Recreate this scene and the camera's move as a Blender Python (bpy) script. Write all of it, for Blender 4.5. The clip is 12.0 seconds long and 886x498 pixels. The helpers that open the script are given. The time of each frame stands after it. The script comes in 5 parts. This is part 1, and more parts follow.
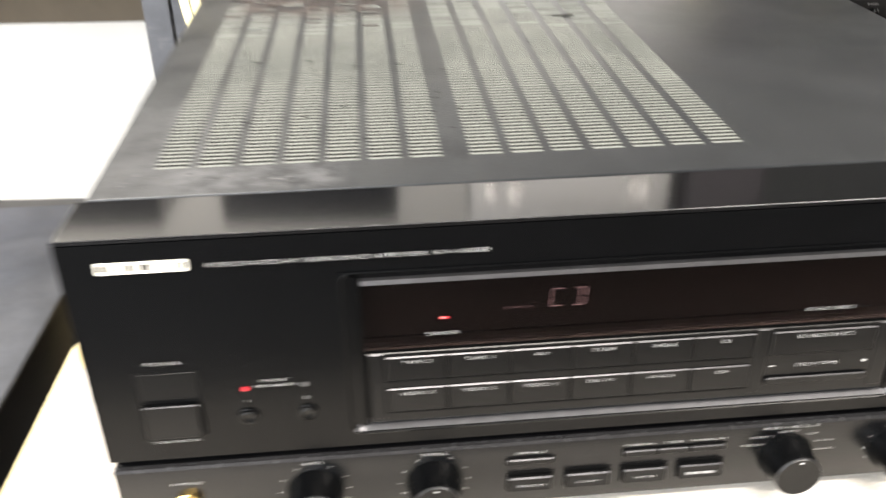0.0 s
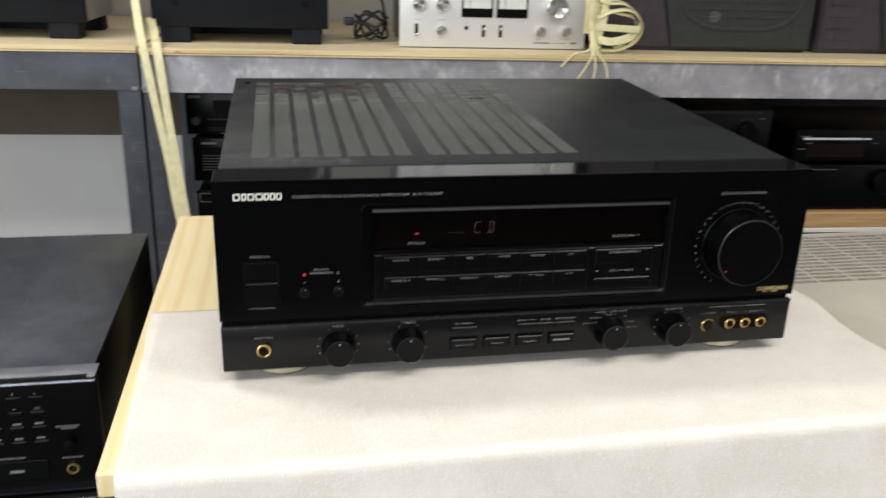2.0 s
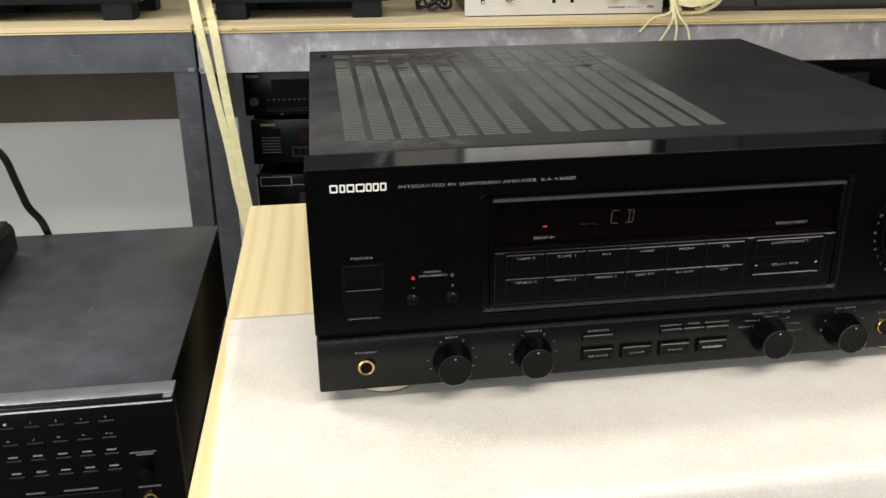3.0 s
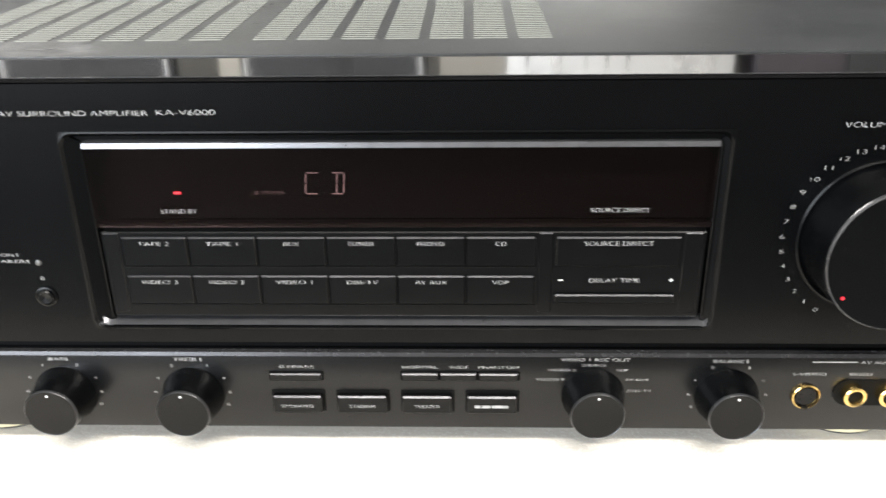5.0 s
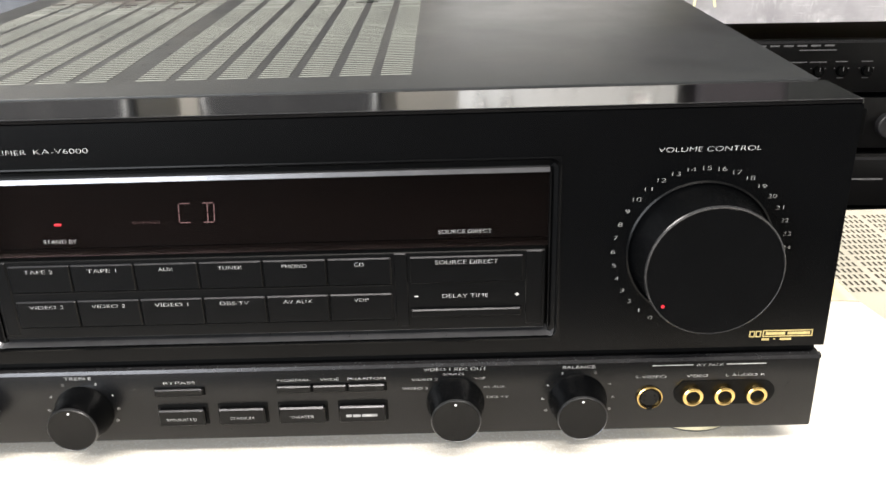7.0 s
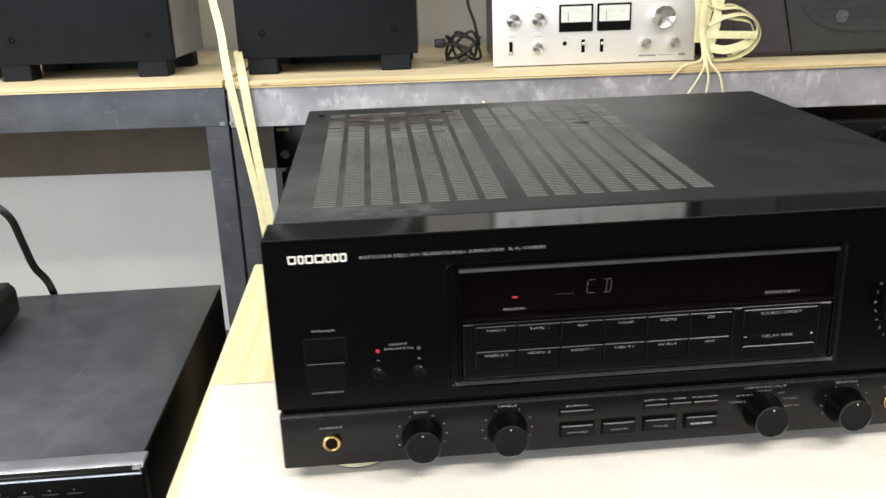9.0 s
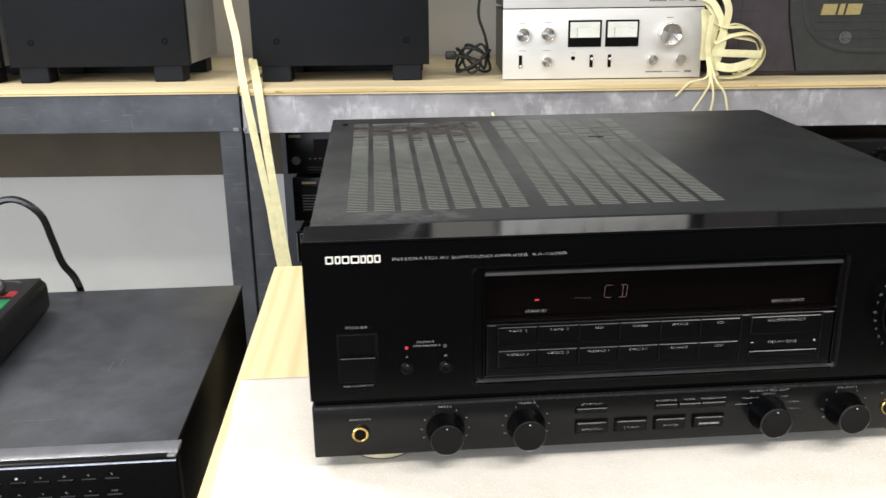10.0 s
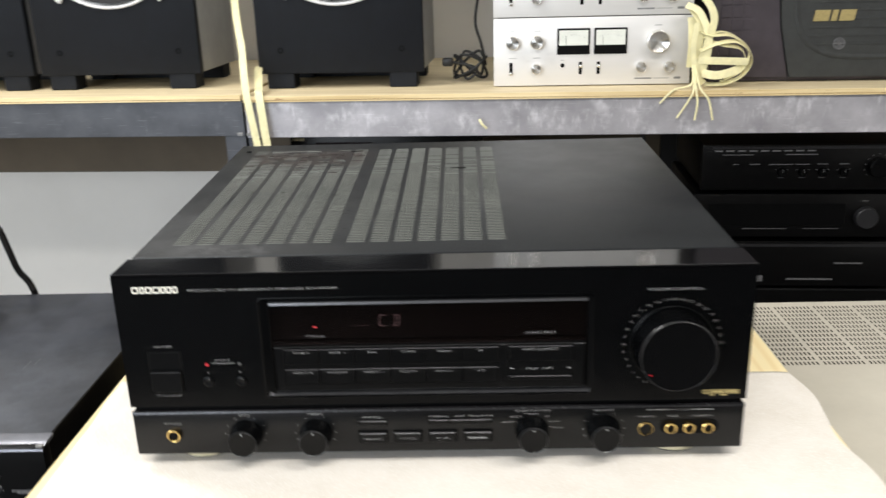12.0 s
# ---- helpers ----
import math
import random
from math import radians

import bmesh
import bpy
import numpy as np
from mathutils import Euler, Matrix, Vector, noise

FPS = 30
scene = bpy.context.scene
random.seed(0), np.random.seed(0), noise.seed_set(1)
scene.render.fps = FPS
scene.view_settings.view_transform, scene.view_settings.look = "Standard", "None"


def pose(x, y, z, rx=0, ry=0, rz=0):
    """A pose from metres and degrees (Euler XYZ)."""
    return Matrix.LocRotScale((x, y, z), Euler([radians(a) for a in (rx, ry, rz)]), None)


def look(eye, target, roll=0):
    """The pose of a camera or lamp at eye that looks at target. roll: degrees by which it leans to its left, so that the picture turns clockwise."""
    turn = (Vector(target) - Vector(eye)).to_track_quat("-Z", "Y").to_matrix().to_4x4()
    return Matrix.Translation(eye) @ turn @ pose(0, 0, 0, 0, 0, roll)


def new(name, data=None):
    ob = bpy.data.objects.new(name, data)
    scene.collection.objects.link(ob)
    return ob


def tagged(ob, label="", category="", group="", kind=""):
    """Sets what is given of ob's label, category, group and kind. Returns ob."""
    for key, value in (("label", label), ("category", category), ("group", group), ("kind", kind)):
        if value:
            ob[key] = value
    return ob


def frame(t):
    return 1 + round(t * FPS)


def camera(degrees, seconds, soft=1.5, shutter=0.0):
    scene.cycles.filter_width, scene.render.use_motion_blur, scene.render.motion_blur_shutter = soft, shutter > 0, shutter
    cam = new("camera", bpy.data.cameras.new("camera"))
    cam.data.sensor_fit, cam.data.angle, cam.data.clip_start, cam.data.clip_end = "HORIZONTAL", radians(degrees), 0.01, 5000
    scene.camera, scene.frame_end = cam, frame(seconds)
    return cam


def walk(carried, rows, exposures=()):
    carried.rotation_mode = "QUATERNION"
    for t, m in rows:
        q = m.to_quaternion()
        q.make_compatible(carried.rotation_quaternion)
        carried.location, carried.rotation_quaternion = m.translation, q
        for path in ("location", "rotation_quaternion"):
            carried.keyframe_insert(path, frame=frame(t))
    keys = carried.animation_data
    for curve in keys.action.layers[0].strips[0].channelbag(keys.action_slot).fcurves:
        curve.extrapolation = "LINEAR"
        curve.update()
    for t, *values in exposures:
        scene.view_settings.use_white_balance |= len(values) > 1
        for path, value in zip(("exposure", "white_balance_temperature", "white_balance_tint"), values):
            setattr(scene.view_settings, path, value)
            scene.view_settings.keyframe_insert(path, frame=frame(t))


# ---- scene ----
cam = camera(55.0, 12.0, soft=1.45, shutter=0.55)
PATH = [
    (0, (0.114, -0.273, 1.042), (0.267, 1.473, 0.079), -0.8),
    (0.2, (0.085, -0.299, 1.044), (0.227, 1.481, 0.144), -1.2),
    (0.5, (0.056, -0.344, 1.052), (0.331, 1.444, 0.198), -1.7),
    (0.7, (0.028, -0.385, 1.056), (0.417, 1.397, 0.236), -1.7),
    (1, (-0.017, -0.458, 1.065), (0.469, 1.313, 0.273), 0.7),
    (1.3, (-0.027, -0.504, 1.076), (0.492, 1.273, 0.318), 3.0),
    (1.5, (-0.003, -0.525, 1.079), (0.498, 1.27, 0.354), 2.6),
    (2, (0.044, -0.559, 1.053), (0.417, 1.287, 0.38), 1.8),
    (2.3, (0.057, -0.555, 1.039), (0.276, 1.312, 0.357), 1.0),
    (2.5, (0.052, -0.537, 1.039), (0.197, 1.332, 0.344), 0.2),
    (3, (0.013, -0.459, 1.032), (0.271, 1.386, 0.305), -0.6),
    (3.2, (0.012, -0.456, 1.025), (0.277, 1.389, 0.299), -0.8),
    (4.8, (0.232, -0.284, 0.97), (0.169, 1.54, 0.153), -1.0),
    (5, (0.241, -0.28, 0.965), (0.18, 1.545, 0.148), -0.8),
    (5.5, (0.26, -0.279, 0.963), (0.198, 1.541, 0.135), -0.7),
    (6, (0.26, -0.293, 0.969), (0.199, 1.533, 0.155), -1.2),
    (6.5, (0.27, -0.299, 0.976), (0.214, 1.533, 0.176), -1.6),
    (7, (0.288, -0.305, 0.976), (0.273, 1.538, 0.199), -1.6),
    (7.5, (0.272, -0.308, 0.987), (0.266, 1.55, 0.247), -1.7),
    (7.7, (0.251, -0.319, 0.992), (0.237, 1.544, 0.265), -1.8),
    (9.3, (0.053, -0.453, 1.045), (0.22, 1.443, 0.431), -1.7),
    (9.5, (0.053, -0.454, 1.046), (0.219, 1.443, 0.437), -1.3),
    (10, (0.046, -0.471, 1.046), (0.191, 1.429, 0.439), -0.7),
    (10.5, (0.036, -0.474, 1.05), (0.157, 1.425, 0.433), -0.4),
    (11, (0.045, -0.486, 1.062), (0.16, 1.415, 0.449), -1.2),
    (11.5, (0.107, -0.512, 1.077), (0.218, 1.386, 0.459), -1.7),
    (11.8, (0.183, -0.522, 1.097), (0.23, 1.374, 0.462), -1.4),
    (12, (0.243, -0.541, 1.099), (0.192, 1.353, 0.461), -1.6),
]
EXPOSURE = [(0, 1.5, 6780, 12), (0.5, 0.9, 6750, 11), (1, 0.05, 6650, 10), (1.5, -0.40, 6350, 10), (2, -0.46, 6400, 10), (2.5, -0.55, 6520, 10), (3, -0.42, 6700, 10), (4, 0.35, 6650, 10), (5, 1.25, 6480, 10), (5.5, 1.44, 6650, 11.5), (6.5, 1.10, 6700, 11.5), (7.5, 0.86, 6580, 10), (8.5, 0.3, 6550, 10), (9.5, 0.02, 6480, 10.5), (12, 0.01, 6400, 10.5)]
walk(cam, [(t, look(eye, target, roll)) for t, eye, target, roll in PATH], EXPOSURE)

# ---- world and lights ----
world = bpy.data.worlds.new("world")
scene.world = world
world.use_nodes = True
world.node_tree.nodes["Background"].inputs[0].default_value = (0.8, 0.9, 1.0, 1)
world.node_tree.nodes["Background"].inputs[1].default_value = 0.05

YAW = -4.0                                   # the shelving stands a little askew to the bench
SHELF = pose(-0.228, 1.285, 0, 0, 0, YAW)    # u along the shelf front, v into the shelf, z up


def tube_light(name, u, v, z, length, width, watts, turn=0.0, colour=(1.0, 0.96, 0.9)):
    data = bpy.data.lights.new(name, "AREA")
    data.shape, data.size, data.size_y = "RECTANGLE", length, width
    data.energy, data.color = watts, colour
    lamp = new(name, data)
    lamp.matrix_world = SHELF @ pose(u, v, z, 0, 0, turn)
    return lamp


# ceiling tubes out of view; the third, in front, fills the shadows
tube_light("tube_lamp", -0.90, -0.70, 2.60, 1.2, 0.24, 43)
tube_light("tube_lamp", 1.90, -2.00, 2.60, 1.2, 0.24, 32)
tube_light("tube_lamp", 0.70, -2.60, 2.60, 1.2, 0.24, 50)
# added fill lamp behind the camera, tinted like daylight from a shop front
front_fill = bpy.data.lights.new("front_fill_lamp", "AREA")
front_fill.shape, front_fill.size, front_fill.size_y = "RECTANGLE", 2.4, 1.6
front_fill.energy, front_fill.color = 88, (0.87, 0.935, 1.0)
new("front_fill_lamp", front_fill).matrix_world = SHELF @ pose(-1.2, -3.75, 1.50, 90, 0, -22)

# ---- materials ----


def nd(tree, kind, **values):
    n = tree.nodes.new(kind)
    for key, value in values.items():
        n.inputs[key].default_value = value
    return n


def surface(name, colour, rough=0.5, metal=0.0, scale=40.0, amount=0.15, bump=0.1, fine=400.0, stretch=(1, 1, 1), second=None, spec=0.5, emit=None, power=0.0, specks=None, radial=False, soft=0.08, patchy=False, vary=0.2):
    """A surface with variation at two scales: broad stains and fine grain, in metres."""
    m = bpy.data.materials.new(name)
    m.use_nodes = True
    t = m.node_tree
    b = t.nodes["Principled BSDF"]
    co = t.nodes.new("ShaderNodeTexCoord")
    mp = t.nodes.new("ShaderNodeMapping")
    mp.inputs["Scale"].default_value = stretch
    t.links.new(co.outputs["Object"], mp.inputs[0])
    broad = nd(t, "ShaderNodeTexNoise", Scale=scale, Detail=5.0, Roughness=0.6)
    grain = nd(t, "ShaderNodeTexNoise", Scale=fine, Detail=3.0)
    for n in (broad, grain):
        t.links.new(mp.outputs[0], n.inputs["Vector"])
    mix = t.nodes.new("ShaderNodeMix")
    mix.data_type = "RGBA"
    dark = tuple(c * (1 - amount) for c in colour)
    light = second or tuple(min(1.0, c * (1 + amount)) for c in colour)
    mix.inputs["A"].default_value = (*dark, 1)
    mix.inputs["B"].default_value = (*light, 1)
    ramp = nd(t, "ShaderNodeMapRange", **{"From Min": 0.32, "From Max": 0.68})
    t.links.new(broad.outputs[0], ramp.inputs[0])
    t.links.new(ramp.outputs[0], mix.inputs["Factor"])
    if specks:
        tone, count, low, span = specks
        mp2 = t.nodes.new("ShaderNodeMapping")
        mp2.inputs["Scale"].default_value = span
        t.links.new(co.outputs["Object"], mp2.inputs[0])
        dots = nd(t, "ShaderNodeTexNoise", Scale=count, Detail=4.0, Roughness=0.65)
        t.links.new(mp2.outputs[0], dots.inputs["Vector"])
        cut = nd(t, "ShaderNodeMapRange", **{"From Min": low, "From Max": low + soft})
        t.links.new(dots.outputs[0], cut.inputs[0])
        over = t.nodes.new("ShaderNodeMix")
        over.data_type = "RGBA"
        over.inputs["B"].default_value = (*tone, 1)
        t.links.new(mix.outputs["Result"], over.inputs["A"])
        t.links.new(cut.outputs[0], over.inputs["Factor"])
        mix = over
    if radial:
        tan = t.nodes.new("ShaderNodeTangent")
        tan.direction_type, tan.axis = "RADIAL", "Y"
        t.links.new(tan.outputs[0], b.inputs["Tangent"])
        b.inputs["Anisotropic"].default_value = 0.95
        b.inputs["Anisotropic Rotation"].default_value = 0.25
    t.links.new(mix.outputs["Result"], b.inputs["Base Color"])
    rr = nd(t, "ShaderNodeMapRange", **{"To Min": max(0.02, rough * (1 - vary)), "To Max": min(1.0, rough * (1 + vary))})
    if patchy:
        rr.inputs["To Min"].default_value, rr.inputs["To Max"].default_value = rough * 0.92, rough * 1.1
    t.links.new((ramp if patchy else grain).outputs[0], rr.inputs[0])
    t.links.new(rr.outputs[0], b.inputs["Roughness"])
    bp = nd(t, "ShaderNodeBump", Strength=bump, Distance=0.001)
    t.links.new(grain.outputs[0], bp.inputs["Height"])
    t.links.new(bp.outputs[0], b.inputs["Normal"])
    b.inputs["Metallic"].default_value = metal
    b.inputs["Specular IOR Level"].default_value = spec
    if emit:
        b.inputs["Emission Color"].default_value = (*emit, 1)
        b.inputs["Emission Strength"].default_value = power
    return m


def scuffed(name, dark, light, bare, sparse, metal):
    """Worn sheet steel: cloudy grey with clusters of narrow slanting bare scratches and rubbed smears."""
    m = surface(name, dark, 0.36, metal, scale=9, bump=0.05, fine=160, second=light)
    t = m.node_tree
    b = t.nodes["Principled BSDF"]
    base = b.inputs["Base Color"].links[0].from_socket
    co = t.nodes.new("ShaderNodeTexCoord")

    def field(scale, span, lean, low, high, detail=4.0):
        mp = t.nodes.new("ShaderNodeMapping")
        mp.inputs["Scale"].default_value = span
        mp.inputs["Rotation"].default_value = (0, radians(lean), 0)
        t.links.new(co.outputs["Object"], mp.inputs[0])
        n = nd(t, "ShaderNodeTexNoise", Scale=scale, Detail=detail, Roughness=0.6)
        t.links.new(mp.outputs[0], n.inputs["Vector"])
        cut = nd(t, "ShaderNodeMapRange", **{"From Min": low, "From Max": high})
        t.links.new(n.outputs[0], cut.inputs[0])
        return cut.outputs[0]

    def times(a, c):
        k = t.nodes.new("ShaderNodeMath")
        k.operation = "MULTIPLY"
        t.links.new(a, k.inputs[0])
        if isinstance(c, float):
            k.inputs[1].default_value = c
        else:
            t.links.new(c, k.inputs[1])
        return k.outputs[0]

    def over(colour, mask):
        mx = t.nodes.new("ShaderNodeMix")
        mx.data_type = "RGBA"
        mx.inputs["B"].default_value = (*bare, 1)
        t.links.new(colour, mx.inputs["A"])
        t.links.new(mask, mx.inputs["Factor"])
        return mx.outputs["Result"]

    cluster = field(11.0, (1, 1, 1.2), 0, 0.46 + sparse, 0.60 + sparse)
    strokes = field(15.0, (5.5, 1, 1.5), 16, 0.54, 0.72)
    smears = field(22.0, (1.4, 1, 1.0), -10, 0.48 + 0.5 * sparse, 0.70 + 0.5 * sparse, 7.0)
    hair = field(60.0, (0.25, 1, 7), 4, 0.64, 0.70, 2.0)
    colour = over(base, times(times(cluster, strokes), 0.6))
    colour = over(colour, times(times(smears, cluster), 0.75))
    colour = over(colour, times(hair, 0.30))
    t.links.new(colour, b.inputs["Base Color"])
    return m


def soiled(m, xs, ys, colour, most, scale, soft=0.025):
    """Lays a cloudy film, dirt and painted haze, over xs by ys of a surface."""
    t = m.node_tree
    b = t.nodes["Principled BSDF"]
    base = b.inputs["Base Color"].links[0].from_socket
    co = t.nodes.new("ShaderNodeTexCoord")
    cloud = nd(t, "ShaderNodeTexNoise", Scale=scale, Detail=6.0, Roughness=0.7)
    t.links.new(co.outputs["Object"], cloud.inputs["Vector"])
    split = t.nodes.new("ShaderNodeSeparateXYZ")
    t.links.new(co.outputs["Object"], split.inputs[0])
    mask = nd(t, "ShaderNodeMapRange", **{"From Min": 0.36, "From Max": 0.60, "To Max": most}).outputs[0]
    t.links.new(cloud.outputs[0], mask.node.inputs[0])
    for axis, (low, high) in ((0, xs), (1, ys)):
        for edge, inner in ((low, low + soft), (high, high - soft)):
            ease = nd(t, "ShaderNodeMapRange", **{"From Min": edge, "From Max": inner})
            t.links.new(split.outputs[axis], ease.inputs[0])
            k = t.nodes.new("ShaderNodeMath")
            k.operation = "MULTIPLY"
            t.links.new(mask, k.inputs[0])
            t.links.new(ease.outputs[0], k.inputs[1])
            mask = k.outputs[0]
    mx = t.nodes.new("ShaderNodeMix")
    mx.data_type = "RGBA"
    mx.inputs["B"].default_value = (*colour, 1)
    t.links.new(base, mx.inputs["A"])
    t.links.new(mask, mx.inputs["Factor"])
    t.links.new(mx.outputs["Result"], b.inputs["Base Color"])


def pine(name, light, dark):
    """Flat-sawn pine: wavy growth rings along y with fine fibres."""
    m = surface(name, light, 0.45, scale=14, amount=0.05, bump=0.06, fine=160, stretch=(6, 0.35, 6))
    t = m.node_tree
    b = t.nodes["Principled BSDF"]
    base = b.inputs["Base Color"].links[0].from_socket
    co = t.nodes.new("ShaderNodeTexCoord")
    mp = t.nodes.new("ShaderNodeMapping")
    mp.inputs["Scale"].default_value = (1.0, 0.16, 1.0)
    t.links.new(co.outputs["Object"], mp.inputs[0])
    ring = nd(t, "ShaderNodeTexWave", Scale=19.0, Distortion=6.0, Detail=2.0, **{"Detail Scale": 0.7})
    t.links.new(mp.outputs[0], ring.inputs["Vector"])
    cut = nd(t, "ShaderNodeMapRange", **{"From Min": 0.45, "From Max": 1.0, "To Max": 0.62})
    t.links.new(ring.outputs["Fac"], cut.inputs[0])
    mx = t.nodes.new("ShaderNodeMix")
    mx.data_type = "RGBA"
    mx.inputs["B"].default_value = (*dark, 1)
    t.links.new(base, mx.inputs["A"])
    t.links.new(cut.outputs[0], mx.inputs["Factor"])
    t.links.new(mx.outputs["Result"], b.inputs["Base Color"])
    return m


BLACK = surface("black_fascia", (0.0010, 0.0011, 0.0013), 0.26, scale=25, bump=0.0, spec=0.115, vary=0.04, specks=((0.010, 0.010, 0.010), 260, 0.74, (1, 1, 1)))
LOWER = surface("black_lower_panel", (0.0020, 0.0021, 0.0024), 0.27, scale=25, bump=0.0, spec=0.265, vary=0.03)
GLOSSY = surface("glossy_black_plastic", (0.0016, 0.0016, 0.0019), 0.09, scale=60, bump=0.0, spec=0.46, specks=((0.04, 0.04, 0.044), 120, 0.72, (1, 1, 1)))
BUTTON = surface("black_button", (0.0011, 0.0012, 0.0014), 0.28, scale=80, bump=0.0, spec=0.17, vary=0.03)
KNOB = surface("black_satin_knob", (0.0012, 0.0013, 0.0015), 0.24, scale=90, bump=0.0, spec=0.17, vary=0.03)
HOLE = surface("dark_recess", (0.0012, 0.0012, 0.0012), 0.6, scale=60, bump=0.0, spec=0.1)
DUSTSLOT = surface("dusty_dark_slot", (0.009, 0.009, 0.0086), 0.85, scale=40, amount=0.3, bump=0.1, second=(0.017, 0.017, 0.016), spec=0.12)
SMOKED = bpy.data.materials.new("smoked_display_window")
SMOKED.use_nodes = True
_t = SMOKED.node_tree
_t.nodes.remove(_t.nodes["Principled BSDF"])
_tr = _t.nodes.new("ShaderNodeBsdfTransparent")
_tr.inputs[0].default_value = (0.62, 0.50, 0.47, 1)
_gl = nd(_t, "ShaderNodeBsdfGlossy", Roughness=0.18)
_gl.inputs[0].default_value = (0.62, 0.58, 0.58, 1)
_fr = nd(_t, "ShaderNodeFresnel", IOR=1.28)
_mx = _t.nodes.new("ShaderNodeMixShader")
_t.links.new(_fr.outputs[0], _mx.inputs[0])
_t.links.new(_tr.outputs[0], _mx.inputs[1])
_t.links.new(_gl.outputs[0], _mx.inputs[2])
_t.links.new(_mx.outputs[0], _t.nodes["Material Output"].inputs[0])
RIM = surface("polished_dark_rim", (0.055, 0.055, 0.058), 0.26, 0.8, scale=100, bump=0.0)
# brighter edge material that stands in for highlights
EDGE_M = surface("black_edge_highlight", (0.028, 0.028, 0.030), 0.30, 0.8, scale=60, bump=0.0)
KNOBRIM = surface("dark_knob_rim", (0.045, 0.045, 0.047), 0.28, 0.8, scale=100, bump=0.0, vary=0.03)
TRIM = surface("satin_trim", (0.15, 0.15, 0.158), 0.30, 0.9, scale=60, bump=0.02)
PRINT = surface("white_print", (0.56, 0.56, 0.555), 0.5, scale=300, amount=0.25, bump=0.0)
CREAM = surface("raised_cream_badge", (0.76, 0.74, 0.66), 0.35, scale=300, amount=0.1, bump=0.0)
GOLDPRINT = surface("gold_print", (0.46, 0.37, 0.16), 0.35, 0.4, scale=300, amount=0.2, bump=0.0)
GOLD = surface("gold_plating", (0.66, 0.46, 0.17), 0.20, 1.0, scale=200, bump=0.02)
CHIP = surface("bare_metal_chip", (0.22, 0.22, 0.215), 0.45, 0.4, scale=900, amount=0.5, bump=0.1)
REDLED = surface("lit_red_lamp", (0.35, 0.012, 0.02), 0.3, emit=(1.0, 0.02, 0.045), power=0.11)
DARKLED = surface("unlit_lamp", (0.05, 0.05, 0.05), 0.3)
SEGMENT = surface("dim_display_segment", (0.20, 0.18, 0.20), 0.5, emit=(0.75, 0.65, 0.75), power=0.22)
LID = surface("black_painted_steel_lid", (0.0085, 0.0095, 0.0108), 0.38, scale=22, amount=0.15, bump=0.14, fine=1100, second=(0.0130, 0.0142, 0.0155), spec=0.28, specks=((0.05, 0.05, 0.05), 150, 0.69, (1, 1, 1)), patchy=True)
LOUVRE = surface("dusty_vent_louvre", (0.122, 0.131, 0.121), 0.5, scale=18, amount=0.2, bump=0.1, second=(0.164, 0.172, 0.157), specks=((0.035, 0.033, 0.030), 90, 0.70, (1, 1, 1)))
# pale left side: dust film plus painted haze of a grazing reflection
soiled(LID, (-0.06, 0.20), (0.00, 0.42), (0.046, 0.048, 0.048), 0.42, 30, 0.09)
soiled(LID, (0.018, 0.158), (0.275, 0.352), (0.050, 0.039, 0.034), 0.85, 60)
soiled(LID, (0.030, 0.105), (0.030, 0.064), (0.15, 0.15, 0.155), 0.28, 130, 0.010)
soiled(LID, (-0.02, 0.060), (0.025, 0.150), (0.10, 0.10, 0.105), 0.22, 110, 0.020)
soiled(LOUVRE, (0.018, 0.158), (0.268, 0.352), (0.046, 0.033, 0.028), 0.95, 60)
RUST = surface("rusty_scuff", (0.034, 0.026, 0.023), 0.7, scale=120, amount=0.4, bump=0.3)
FOOT = surface("cream_foot_ring", (0.55, 0.50, 0.34), 0.4, scale=100)
PINE = pine("pale_pine", (0.85, 0.72, 0.43), (0.74, 0.565, 0.28))
ORANGE = surface("orange_brown_wood", (0.50, 0.29, 0.12), 0.5, scale=10, amount=0.15, bump=0.06, fine=150, stretch=(0.5, 5, 8), second=(0.62, 0.40, 0.20))
PLY = surface("plywood", (0.70, 0.52, 0.25), 0.55, scale=8, amount=0.16, bump=0.06, fine=150, stretch=(0.4, 5, 12), second=(0.88, 0.72, 0.42), specks=((0.34, 0.19, 0.08), 16, 0.66, (1, 1, 4)), soft=0.05)
PLYDARK = surface("dark_ply_layer", (0.36, 0.22, 0.09), 0.6, scale=12, amount=0.3, bump=0.06, fine=150, stretch=(0.4, 5, 12))
PLYTOP = surface("plywood_top", (0.72, 0.59, 0.36), 0.6, scale=6, amount=0.1, bump=0.06, fine=150, stretch=(0.4, 5, 5), second=(0.80, 0.68, 0.45))
CLOTH = surface("white_felt_cloth", (0.690, 0.640, 0.565), 0.9, scale=26, amount=0.035, bump=0.26, fine=650, spec=0.35, second=(0.745, 0.70, 0.635), specks=((0.775, 0.745, 0.695), 760, 0.53, (1, 1, 1)))
STEELDARK = scuffed("dark_worn_steel", (0.066, 0.069, 0.078), (0.100, 0.104, 0.115), (0.27, 0.28, 0.30), 0.10, 0.45)
STEEL = scuffed("scuffed_galvanised_steel", (0.33, 0.32, 0.34), (0.46, 0.445, 0.468), (0.82, 0.81, 0.83), 0.0, 0.15)
WALL = surface("white_plaster", (0.83, 0.81, 0.77), 0.85, scale=3, amount=0.04, bump=0.08, fine=200)
BROWN = surface("brown_painted_board", (0.11, 0.085, 0.055), 0.6, scale=8, amount=0.12, bump=0.05)
